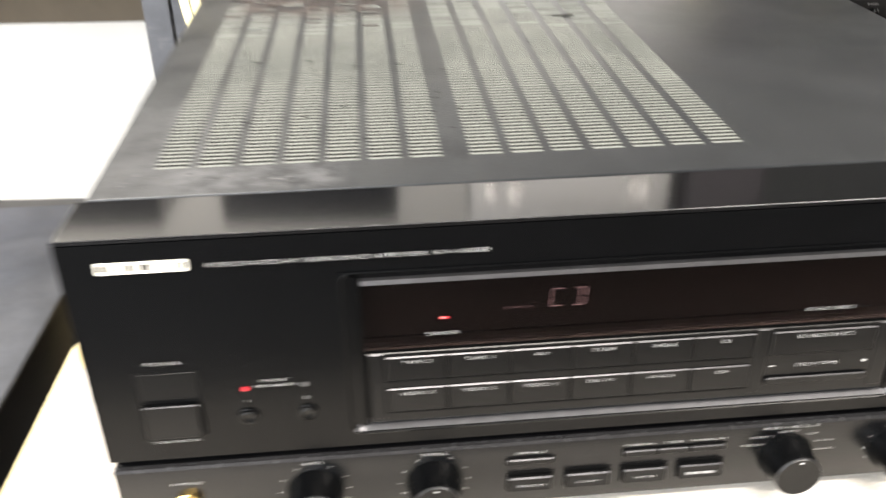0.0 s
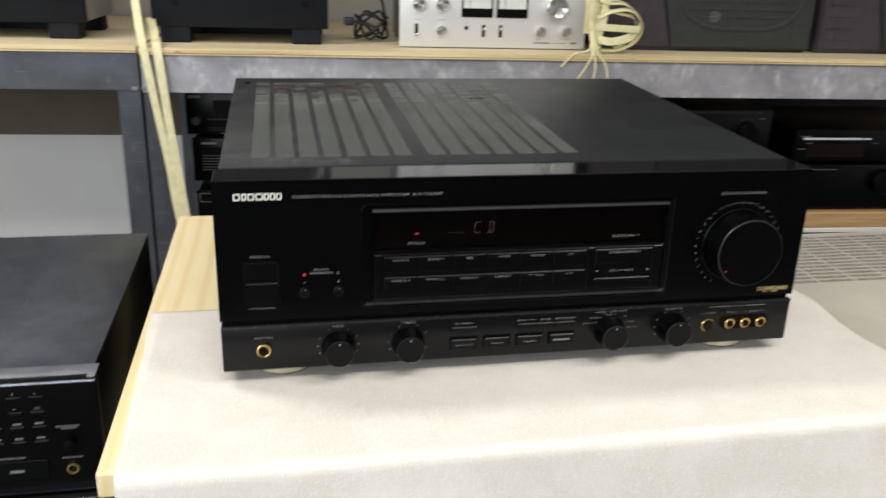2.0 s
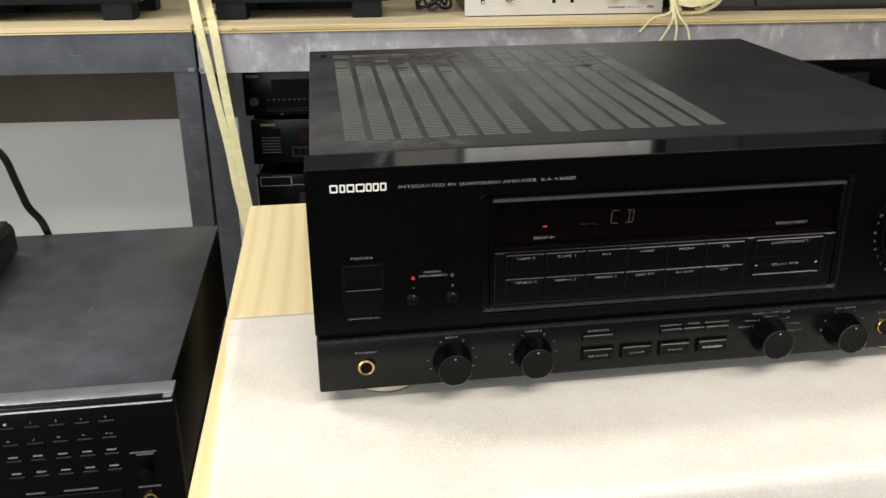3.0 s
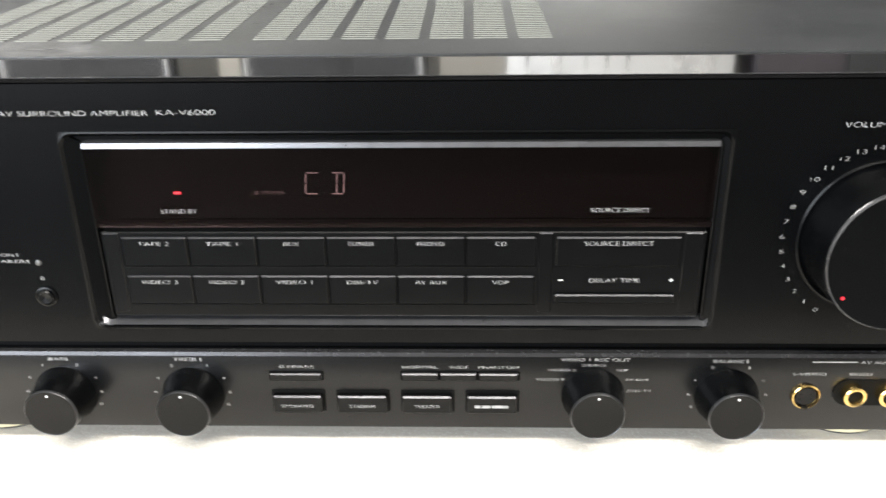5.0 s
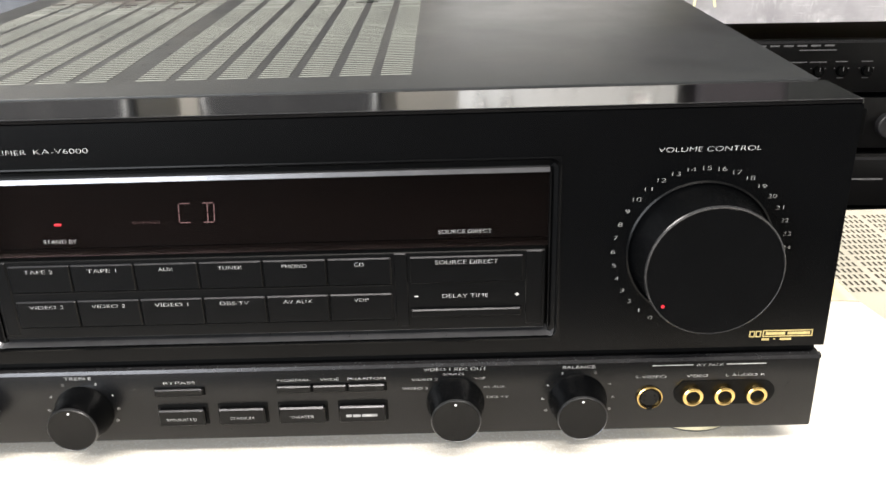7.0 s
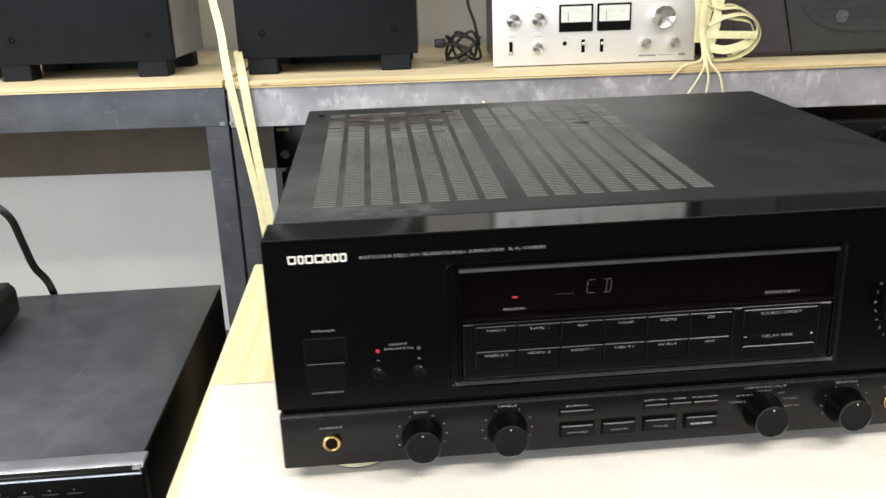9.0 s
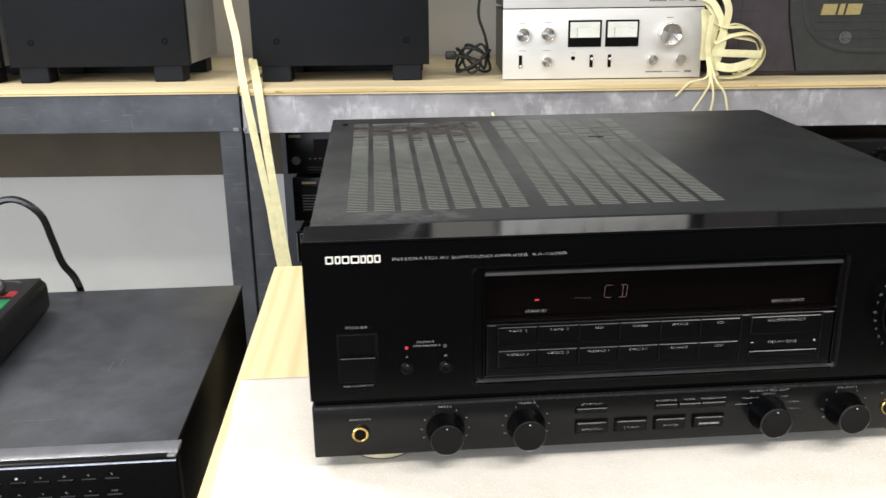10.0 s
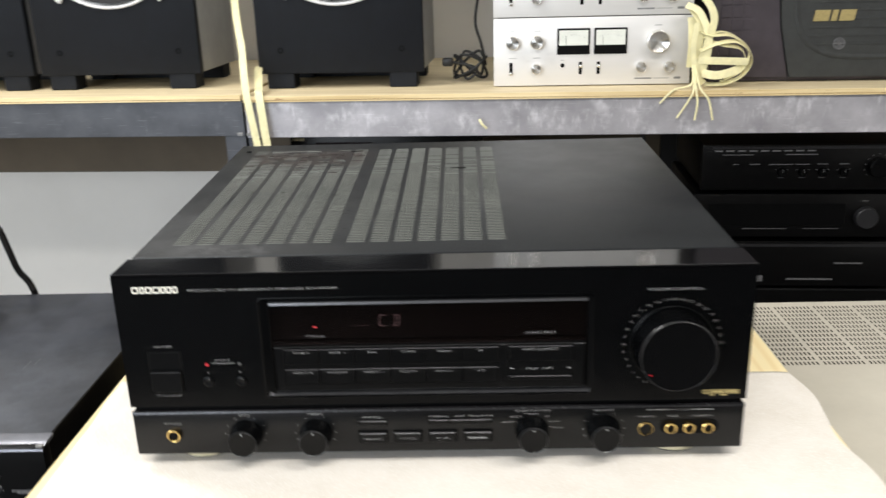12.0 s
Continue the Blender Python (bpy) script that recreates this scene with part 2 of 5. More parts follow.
# near-black that stands in for shaded depth
DARKDEPTH = surface("dark_depth_shade", (0.010, 0.009, 0.008), 0.7, scale=8, amount=0.2, bump=0.05)
# walls behind the camera, out of view, kept dark for the fascia's reflections
DIM = surface("unseen_dim_wall", (0.22, 0.21, 0.20), 0.8, scale=3, amount=0.1)
CEIL = surface("ceiling_paint", (0.75, 0.75, 0.73), 0.9, scale=3, amount=0.03)
# unseen floor, kept dark so that the fascia reflects less
FLOOR = surface("unseen_dark_floor", (0.07, 0.068, 0.066), 0.5, scale=4, amount=0.15)
CABBLACK = surface("black_speaker_cabinet", (0.0034, 0.0046, 0.0072), 0.6, scale=30, amount=0.2, bump=0.15, fine=700, spec=0.24)
CABSIDE = surface("grey_laminate_side", (0.27, 0.27, 0.266), 0.42, scale=20, amount=0.1)
WHITERING = surface("white_woofer_ring", (0.70, 0.70, 0.70), 0.3, scale=100, amount=0.05)
CONE = surface("dark_cone", (0.03, 0.03, 0.032), 0.7, scale=60)
SILVER = surface("brushed_aluminium", (0.70, 0.69, 0.675), 0.46, 0.3, scale=20, amount=0.04, bump=0.03, fine=500, stretch=(0.1, 1, 1))
KNOBAL = surface("turned_aluminium", (0.80, 0.79, 0.77), 0.24, 1.0, scale=90, amount=0.06, bump=0.0, radial=True)
METER = surface("lit_meter_card", (0.72, 0.74, 0.68), 0.4, scale=60, amount=0.05)
MESHG = surface("dark_grille_mesh", (0.021, 0.023, 0.022), 0.55, scale=60, amount=0.2, bump=0.9, fine=900)
BEZEL = surface("purple_brown_vinyl", (0.040, 0.032, 0.038), 0.45, scale=30, amount=0.2, bump=0.25, fine=350)
STRAP = surface("pale_yellow_strap", (0.78, 0.72, 0.42), 0.5, scale=60, amount=0.1, bump=0.2, fine=600)
CABLE = surface("black_glossy_cable", (0.006, 0.0058, 0.0056), 0.22, scale=80)
BLACKCABLE = surface("black_rubber_cable", (0.006, 0.006, 0.006), 0.5, scale=80)
DECK = surface("black_component", (0.0014, 0.0014, 0.0016), 0.30, scale=30, spec=0.18)
# the lid's cloudy lamp reflections are put into its grey tones
DECKTOP = surface("black_lid_painted_sheen", (0.032, 0.036, 0.046), 0.32, scale=7, amount=0.3, bump=0.015, fine=900, second=(0.068, 0.075, 0.092), specks=((0.13, 0.13, 0.135), 60, 0.74, (1, 1, 1)), patchy=True)
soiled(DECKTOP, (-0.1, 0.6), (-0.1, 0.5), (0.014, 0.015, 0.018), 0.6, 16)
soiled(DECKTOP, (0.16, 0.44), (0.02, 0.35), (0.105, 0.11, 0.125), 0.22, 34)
STRIPTOP = surface("grey_black_strip", (0.012, 0.012, 0.0135), 0.36, scale=50)
REDP = surface("red_socket_plate", (0.30, 0.012, 0.020), 0.4)
GREENP = surface("green_socket_plate", (0.025, 0.235, 0.085), 0.4)
YELLOWP = surface("yellow_socket_plate", (0.70, 0.62, 0.02), 0.4)
BEIGE = surface("beige_painted_metal", (0.47, 0.44, 0.37), 0.5, scale=15, amount=0.06, bump=0.06)
SLOT = surface("dark_slot", (0.045, 0.040, 0.031), 0.8)
DULLRED = surface("dim_red_window", (0.0065, 0.0025, 0.0025), 0.25, spec=0.2)
DULLORANGE = surface("dim_orange_window", (0.013, 0.005, 0.0028), 0.3, spec=0.2)
GREYPRINT = surface("grey_print", (0.20, 0.20, 0.20), 0.5, scale=200, amount=0.3)
FAINTPRINT = surface("faint_white_print", (0.33, 0.33, 0.32), 0.5, scale=300, amount=0.25, bump=0.0)
KEYGREY = surface("grey_rubber_key", (0.13, 0.13, 0.132), 0.5, scale=200, amount=0.3)
DIMPRINT = surface("dim_grey_print", (0.105, 0.105, 0.108), 0.5, scale=200, amount=0.3)

# ---- mesh helpers ----


def box(bm, x0, x1, y0, y1, z0, z1, bevel=0.0, seg=1):
    made = bmesh.ops.create_cube(bm, size=1.0, matrix=Matrix.Translation(((x0 + x1) / 2, (y0 + y1) / 2, (z0 + z1) / 2)) @ Matrix.Diagonal((x1 - x0, y1 - y0, z1 - z0, 1)))
    if bevel > 0:
        edges = {e for v in made["verts"] for e in v.link_edges}
        bmesh.ops.bevel(bm, geom=list(edges), offset=bevel, segments=seg, affect="EDGES", profile=0.5)
    return bm


def lathe(bm, profile, centre, n=32, axis="-y"):
    """Turns rows of (radius, distance) about an axis through centre."""
    rings = []
    for r, d in profile:
        ring = []
        for i in range(n):
            a = 2 * math.pi * i / n
            p, q = r * math.cos(a), r * math.sin(a)
            off = {"-y": (p, -d, q), "z": (p, q, d), "x": (d, p, q)}[axis]
            ring.append(bm.verts.new(Vector(centre) + Vector(off)))
        rings.append(ring)
    for a, b in zip(rings, rings[1:]):
        for i in range(n):
            bm.faces.new((a[i], a[(i + 1) % n], b[(i + 1) % n], b[i]))
    for ring in (rings[0], rings[-1]):
        if len(set(tuple(round(c, 6) for c in v.co) for v in ring)) > 2:
            bm.faces.new(ring)
    bmesh.ops.recalc_face_normals(bm, faces=bm.faces)
    return bm


def sweep(bm, points, w, h, n=8, flat=None):
    """A tube (or flat strap) along points; flat gives the strap's broad direction."""
    pts = [Vector(p) for p in points]
    rings = []
    for i, p in enumerate(pts):
        d = (pts[min(i + 1, len(pts) - 1)] - pts[max(i - 1, 0)]).normalized()
        side = Vector(flat) if flat else (Vector((0.3, 0.2, 1)) if abs(d.z) < 0.8 else Vector((1, 0.3, 0)))
        side = (side - d * side.dot(d)).normalized()
        other = d.cross(side)
        rings.append([bm.verts.new(p + side * (w * math.cos(2 * math.pi * (k + 0.5) / n)) + other * (h * math.sin(2 * math.pi * (k + 0.5) / n))) for k in range(n)])
    for a, b in zip(rings, rings[1:]):
        for k in range(n):
            bm.faces.new((a[k], a[(k + 1) % n], b[(k + 1) % n], b[k]))
    bm.faces.new(rings[0]), bm.faces.new(rings[-1])
    bmesh.ops.recalc_face_normals(bm, faces=bm.faces)
    return bm


def smooth_line(points, steps=6):
    """A Catmull-Rom line through points."""
    p = [Vector(q) for q in points]
    p = [p[0] * 2 - p[1]] + p + [p[-1] * 2 - p[-2]]
    out = []
    for i in range(1, len(p) - 2):
        for s in range(steps):
            t = s / steps
            out.append(0.5 * ((2 * p[i]) + (p[i + 1] - p[i - 1]) * t + (2 * p[i - 1] - 5 * p[i] + 4 * p[i + 1] - p[i + 2]) * t * t + (3 * p[i] - p[i - 1] - 3 * p[i + 1] + p[i + 2]) * t ** 3))
    return out + [p[-2]]


def finish(name, bm, material, smooth=35):
    mesh = bpy.data.meshes.new(name)
    bm.to_mesh(mesh)
    bm.free()
    mesh.materials.append(material)
    if smooth:
        for f in mesh.polygons:
            f.use_smooth = True
        mesh.set_sharp_from_angle(angle=radians(smooth))
    return mesh


def part(name, bm, material, parent, label="", smooth=35):
    ob = new(name, finish(name, bm, material, smooth))
    ob.parent = parent
    return tagged(ob, label)


def thing(name, m, label, category, group="", kind=""):
    ob = new(name)
    ob.empty_display_size = 0.02
    ob.matrix_world = m
    return tagged(ob, label, category, group, kind)


def solid(name, bm, material, m, label, category, group="", kind="", smooth=35):
    ob = new(name, finish(name, bm, material, smooth))
    ob.matrix_world = m
    return tagged(ob, label, category, group, kind)


def B():
    return bmesh.new()


def lettering(body, x0, x1, z0, z1, y, parent, material, shear=0.0, name="lettering", thick=0.0):
    """Flat printed words that fill the given stretch of a front."""
    curve = bpy.data.curves.new("words", "FONT")
    curve.body, curve.extrude, curve.offset = body, thick, -0.031
    ob = bpy.data.objects.new("words", curve)
    scene.collection.objects.link(ob)
    mesh = bpy.data.meshes.new_from_object(ob.evaluated_get(bpy.context.evaluated_depsgraph_get()))
    bpy.data.objects.remove(ob)
    n = len(mesh.vertices)
    co = np.empty(n * 3)
    mesh.vertices.foreach_get("co", co)
    co = co.reshape(n, 3)
    lo, hi = co.min(0), co.max(0)
    z0, z1 = z0 + 0.07 * (z1 - z0), z1 - 0.07 * (z1 - z0)
    sx, sz = (x1 - x0) / (hi[0] - lo[0]), (z1 - z0) / (hi[1] - lo[1])
    out = np.empty_like(co)
    out[:, 2] = z0 + (co[:, 1] - lo[1]) * sz
    out[:, 0] = x0 + (co[:, 0] - lo[0]) * sx + (out[:, 2] - z0) * shear
    out[:, 1] = y - co[:, 2]
    mesh.vertices.foreach_set("co", out.ravel())
    mesh.materials.clear()
    mesh.materials.append(material)
    mesh.update()
    word = new(name, mesh)
    word.parent = parent
    return word


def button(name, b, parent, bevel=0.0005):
    """A push button; its upper bevels get a brighter material as highlight."""
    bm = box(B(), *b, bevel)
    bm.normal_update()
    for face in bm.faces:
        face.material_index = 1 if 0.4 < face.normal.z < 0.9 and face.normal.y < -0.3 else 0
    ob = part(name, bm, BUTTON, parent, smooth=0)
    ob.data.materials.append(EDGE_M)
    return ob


def bar(x0, x1, z0, z1, y, parent, material=None, name="printed_bar", thick=0.0003):
    return part(name, box(B(), x0, x1, y - thick, y, z0, z1), material or PRINT, parent, smooth=0)


# ---- room ----
U0, U1, V0, V1, H = -2.4, 3.6, -4.6, 0.72, 2.75


def wall(name, b, material=WALL):
    return solid(name, box(B(), *b), material, SHELF, "plain plastered wall" if "wall" in name else "plain room surface", "wall", kind="structure", smooth=0)


wall("wall_north", (U0 - 0.1, U1 + 0.1, V1, V1 + 0.1, 0, H))
wall("wall_south", (U0 - 0.1, U1 + 0.1, V0 - 0.1, V0, 0, H), DIM)
wall("wall_west", (U0 - 0.1, U0, V0, V1, 0, H))
wall("wall_east", (U1, U1 + 0.1, V0, V1, 0, H))
solid("floor", box(B(), U0 - 0.1, U1 + 0.1, V0 - 0.1, V1 + 0.1, -0.1, 0), FLOOR, SHELF, "plain grey workshop floor, unseen, kept dark for reflections", "floor", kind="structure", smooth=0)
solid("ceiling", box(B(), U0 - 0.1, U1 + 0.1, V0 - 0.1, V1 + 0.1, H, H + 0.1), CEIL, SHELF, "plain white ceiling", "ceiling", kind="structure", smooth=0)
solid("wall_board", box(B(), -1.6, 0.999, V1 - 0.022, V1 - 0.002, 0.508, 0.82, 0.002), BROWN, SHELF, "dark brown painted board along the wall under the shelf", "wall board", kind="structure")

# lower board added to imitate shade on the wall behind the stacks
solid("wall_board", box(B(), 0.05, 0.999, V1 - 0.022, V1 - 0.002, 0.0, 0.506, 0.002), BROWN, SHELF, "dark brown board added as shade on the wall behind the components", "wall board", kind="structure")

# black sheet added in place of the shaded depth behind the right-hand stacks
solid("wall_board", box(B(), 1.0, 3.2, V1 - 0.022, V1 - 0.002, 0.0, 0.82, 0.002), DARKDEPTH, SHELF, "nearly black sheet standing in for dark depth behind the components", "wall board", kind="structure")

# unseen slanting wall and window, added to hold the front fill lamp
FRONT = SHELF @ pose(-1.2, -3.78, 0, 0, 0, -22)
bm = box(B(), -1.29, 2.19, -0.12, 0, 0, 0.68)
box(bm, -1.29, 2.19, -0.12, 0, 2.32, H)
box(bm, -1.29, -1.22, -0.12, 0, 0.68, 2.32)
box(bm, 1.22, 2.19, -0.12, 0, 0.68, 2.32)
solid("wall_round_fill_lamp", bm, DIM, FRONT, "plain unseen wall added round the front fill lamp", "wall", kind="structure", smooth=0)
window = solid("added_window", box(B(), -1.22, 1.22, -0.09, -0.03, 0.68, 0.74, 0.004), WALL, FRONT, "unseen white-framed window added behind the front fill lamp", "window", kind="structure")
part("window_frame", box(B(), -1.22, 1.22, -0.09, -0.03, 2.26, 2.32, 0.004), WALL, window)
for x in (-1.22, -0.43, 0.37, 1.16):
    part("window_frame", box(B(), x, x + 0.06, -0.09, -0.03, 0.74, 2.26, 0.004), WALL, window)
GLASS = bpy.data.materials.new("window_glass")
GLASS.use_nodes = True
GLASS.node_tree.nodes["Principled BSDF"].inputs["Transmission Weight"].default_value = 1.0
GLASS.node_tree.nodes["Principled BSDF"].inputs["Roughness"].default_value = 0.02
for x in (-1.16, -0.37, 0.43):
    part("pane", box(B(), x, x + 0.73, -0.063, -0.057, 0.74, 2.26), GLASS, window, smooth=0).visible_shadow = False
# unseen batten housings, added above the ceiling lamps
for u, v in ((-0.90, -0.70), (1.90, -2.00), (0.70, -2.60)):
    batten = thing("ceiling_light", SHELF @ pose(u, v, 2.61), "unseen white batten housing added above a ceiling lamp", "ceiling light", "ceiling lights")
    part("housing", box(B(), -0.62, 0.62, -0.13, 0.13, 0.0, 0.14, 0.006), WALL, batten)
    for x in (-0.615, 0.595):
        part("tube_holder", box(B(), x, x + 0.02, -0.03, 0.03, -0.03, 0.0, 0.003), WALL, batten)

# ---- shelving ----


def shelving(name, u0, u1, zb, zt, steel, label):
    rack = thing(name, SHELF, label, "shelving", "steel shelving bays")
    bm = B()
    ring = [(0.016, zb), (0.0008, zb), (0, zb + 0.0008), (0, zt - 0.0008), (0.0008, zt), (0.036, zt), (0.036, zt - 0.003), (0.003, zt - 0.003), (0.003, zb + 0.003), (0.016, zb + 0.003)]
    a, c = [[bm.verts.new((u, v, z)) for v, z in ring] for u in (u0, u1)]
    for k in range(len(ring)):
        bm.faces.new((a[k], a[(k + 1) % len(ring)], c[(k + 1) % len(ring)], c[k]))
    bm.faces.new(a), bm.faces.new(c)
    bmesh.ops.recalc_face_normals(bm, faces=bm.faces)
    part("front_beam", bm, steel, rack, "worn grey steel angle beam")
    part("back_beam", box(B(), u0, u1, 0.68, 0.683, zb, zt, 0.0008), steel, rack)
    part("shelf_board", box(B(), u0 - 0.001, u1, -0.006, 0.70, zt + 0.001, zt + 0.014, 0.0015), PLYTOP, rack, "plywood shelf board")
    for za, zb2, tone in ((0.0012, 0.0040, PLY), (0.0041, 0.0053, PLYDARK), (0.0054, 0.0138, PLY)):
        part("ply_layer", box(B(), u0 - 0.001, u1, -0.0077 if tone is PLY else -0.0072, -0.0055, zt + za, zt + zb2, 0.0003), tone, rack)
    for u in (u0, u1):
        s = 1 if u == u0 else -1
        a, b = sorted((u, u + s * 0.046))
        bm = box(B(), a, b, 0.004, 0.007, 0, zb + 0.05, 0.0006)
        c, d = sorted((u, u + s * 0.003))
        box(bm, c, d, 0.007, 0.042, 0, zb + 0.05, 0.0006)
        part("post", bm, STEELDARK, rack, "dark steel angle post")
        bm = box(B(), a, b, 0.684, 0.687, 0, zb + 0.05, 0.0006)
        part("post", bm, STEELDARK, rack)
    return rack


shelving("shelving_unit", -1.75, -0.002, 0.752, 0.828, STEELDARK, "dark grey steel shelving bay with plywood shelf")
shelving("shelving_unit", 0.004, 2.35, 0.748, 0.8245, STEEL, "scuffed galvanised steel shelving bay with plywood shelf")
for u, w in ((-0.012, 0.012), (0.006, 0.008)):
    solid("weld_spot", box(B(), u - w / 2, u + w / 2, -0.0022, -0.0002, 0.752, 0.760, 0.001), CHIP, SHELF, "bright bare metal spot on the beam's corner", "scuff", kind="structure")

# lower plank and the hidden shelf that carries the stacked components
part_rack = thing("lower_shelf", SHELF, "thick pale wooden plank on a hidden lower shelf", "shelf")
part("plank", box(B(), 1.46, 2.3, 0.035, 0.62, 0.4270, 0.4666, 0.003), ORANGE, part_rack, "orange-brown wooden plank")
part("white_lath", box(B(), 1.45, 2.3, 0.030, 0.62, 0.417, 0.4268, 0.001), WALL, part_rack)
# black block added to fill the dark gap below the plank
part("dark_gap_block", box(B(), 1.46, 2.3, 0.05, 0.62, 0.0, 0.417, 0.002), DECK, part_rack)

# ---- bench ----
TOP = 0.75
bench = thing("workbench", pose(0.2275, 0.16, 0), "pale pine board used as a workbench", "workbench")
part("tabletop", box(B(), -0.2975, 0.2985, -0.257, 0.255, TOP - 0.018, TOP, 0.0015), PINE, bench)
for x in (-0.27, 0.25):
    for y in (-0.22, 0.21):
        part("leg", box(B(), x, x + 0.04, y, y + 0.04, 0, TOP - 0.018, 0.002), PINE, bench)


def cloth():
    bm = B()
    nx, ny = 60, 125
    xs = [-0.066 + 0.66 * i / nx for i in range(nx + 1)]
    ys = [0.138 - 0.50 * j / ny for j in range(ny + 1)]
    grid = []
    for j, y in enumerate(ys):
        row = []
        for i, x in enumerate(xs):
            over_x = max(0.0, x - 0.524)
            over_y = max(0.0, -0.1015 - y)
            px, py, pz = x, y, TOP + 0.0003
            wave = noise.noise(Vector((x * 9, y * 9, 0.3)))
            pz += 0.0003 * (wave + 1) + (0.0003 * (noise.noise(Vector((x * 30, y * 30, 4.0))) + 1))
            if over_y > 0:
                bend = min(over_y, 0.0115)
                py = -0.1015 - 0.007 * math.sin(bend / 0.0115 * math.pi / 2) - 0.05 * max(0, over_y - 0.0115) - 0.004 * wave * min(1, over_y * 20)
                pz -= 0.007 * (1 - math.cos(bend / 0.0115 * math.pi / 2)) + max(0.0, over_y - 0.0115)
            if over_x > 0:
                px = 0.524 + 0.006 * math.sin(min(over_x, 0.012) / 0.012 * math.pi / 2) + 0.15 * max(0, over_x - 0.012)
                pz -= 0.006 * (1 - math.cos(min(over_x, 0.012) / 0.012 * math.pi / 2)) + max(0.0, over_x - 0.012)
            px += (0.008 if i == 0 else 0) * max(0.0, 0.138 - y) / 0.24 + (0.002 * noise.noise(Vector((3.0, y * 25, 1))) if i == 0 else 0)
            loose = max(0.0, min(1.0, (x - 0.46) / 0.07))
            px += loose * 0.011 * noise.noise(Vector((7.0, y * 16, 2.0)))
            row.append(bm.verts.new((px, py, pz)))
        grid.append(row)
    for j in range(ny):
        for i in range(nx):
            bm.faces.new((grid[j][i], grid[j + 1][i], grid[j + 1][i + 1], grid[j][i + 1]))
    bmesh.ops.recalc_face_normals(bm, faces=bm.faces)
    ob = solid("cloth", bm, CLOTH, Matrix(), "white felt cloth spread over the bench, hanging down in front", "cloth", smooth=60)
    mod = ob.modifiers.new("thickness", "SOLIDIFY")
    mod.thickness, mod.offset = 0.0012, -1.0
    return ob


cloth()

# ---- the amplifier ----
A0 = 0.762
amp = thing("amplifier", pose(0, 0, A0), "black surround amplifier with dusty vented lid, on a white cloth", "amplifier")


def Z(z):
    return z - A0


def fascia():
    bm = B()
    x0, x1, z0, z1 = 0.0990, 0.3310, Z(0.807), Z(0.8835)
    zb, zt = Z(0.8008), Z(0.9005)
    box(bm, 0, x0, 0, 0.03, zb, zt)
    box(bm, x1, 0.44, 0, 0.03, zb, zt)
    box(bm, x0, x1, 0, 0.03, zb, z0)
    box(bm, x0, x1, 0, 0.03, z1, zt)
    bmesh.ops.remove_doubles(bm, verts=bm.verts, dist=1e-5)
    part("fascia", bm, BLACK, amp, "satin black front panel", smooth=0)
    part("recess", box(B(), x0, x1, 0.0055, 0.0085, z0, Z(0.8478)), HOLE, amp, smooth=0)
    part("display_cavity", box(B(), x0, x1, 0.0100, 0.0120, Z(0.8478), z1), HOLE, amp, smooth=0)
    rim = box(B(), x0, 0.1068, 0.0022, 0.0100, Z(0.8478), z1)
    box(rim, 0.3264, x1, 0.0022, 0.0100, Z(0.8478), z1)
    box(rim, 0.1068, 0.3264, 0.0022, 0.0100, Z(0.8787), z1)
    part("recess_rim", rim, BLACK, amp, smooth=0)
    # sloping inner sides of the recess
    for side, xa, xb in ((0, 0.0992, 0.1065), (1, 0.3308, 0.3268)):
        b = B()
        v = [b.verts.new(p) for p in ((xa, 0.0002, z0), (xb, 0.0018, z0 + 0.003), (xb, 0.0018, z1 - 0.004), (xa, 0.0002, z1))]
        w = [b.verts.new((p.co.x, p.co.y + 0.0012, p.co.z)) for p in v]
        b.faces.new(v), b.faces.new(w[::-1])
        for k in range(4):
            b.faces.new((v[k], v[(k + 1) % 4], w[(k + 1) % 4], w[k]))
        bmesh.ops.recalc_face_normals(b, faces=b.faces)
        part("recess_side", b, BLACK, amp, smooth=0)



def rounded(x0, x1, z0, z1, rad, y, n=8):
    pts = []
    for cx, cz, a0 in ((x1 - rad, z1 - rad, 0), (x0 + rad, z1 - rad, 90), (x0 + rad, z0 + rad, 180), (x1 - rad, z0 + rad, 270)):
        pts += [(cx + rad * math.cos(radians(a0 + 90 * k / n)), y, cz + rad * math.sin(radians(a0 + 90 * k / n))) for k in range(n + 1)]
    return pts


def recess_border():
    """A rounded rim that dips from the front into the display recess, with filled corners."""
    b = B()
    x0, x1, z0, z1 = 0.0986, 0.3314, Z(0.8066), Z(0.8839)
    loops = [rounded(x0, x1, z0, z1, 0.0052, -0.0004), rounded(x0 + 0.0006, x1 - 0.0006, z0 + 0.0006, z1 - 0.0006, 0.0047, -0.0006), rounded(x0 + 0.0024, x1 - 0.0024, z0 + 0.0020, z1 - 0.0020, 0.0032, 0.0014)]
    rings = [[b.verts.new(p) for p in loop] for loop in loops]
    n = len(rings[0])
    for lo, hi in zip(rings, rings[1:]):
        for k in range(n):
            b.faces.new((lo[k], lo[(k + 1) % n], hi[(k + 1) % n], hi[k]))
    for c, (cx, cz) in enumerate(((x1, z1), (x0, z1), (x0, z0), (x1, z0))):
        tip = b.verts.new((cx, -0.0004, cz))
        arc = rings[0][c * 9:c * 9 + 9]
        for k in range(8):
            b.faces.new((arc[k], arc[k + 1], tip))
    bmesh.ops.recalc_face_normals(b, faces=b.faces)
    part("recess_border", b, BLACK, amp, "rounded black rim of the display recess", smooth=50)


fascia()
recess_border()
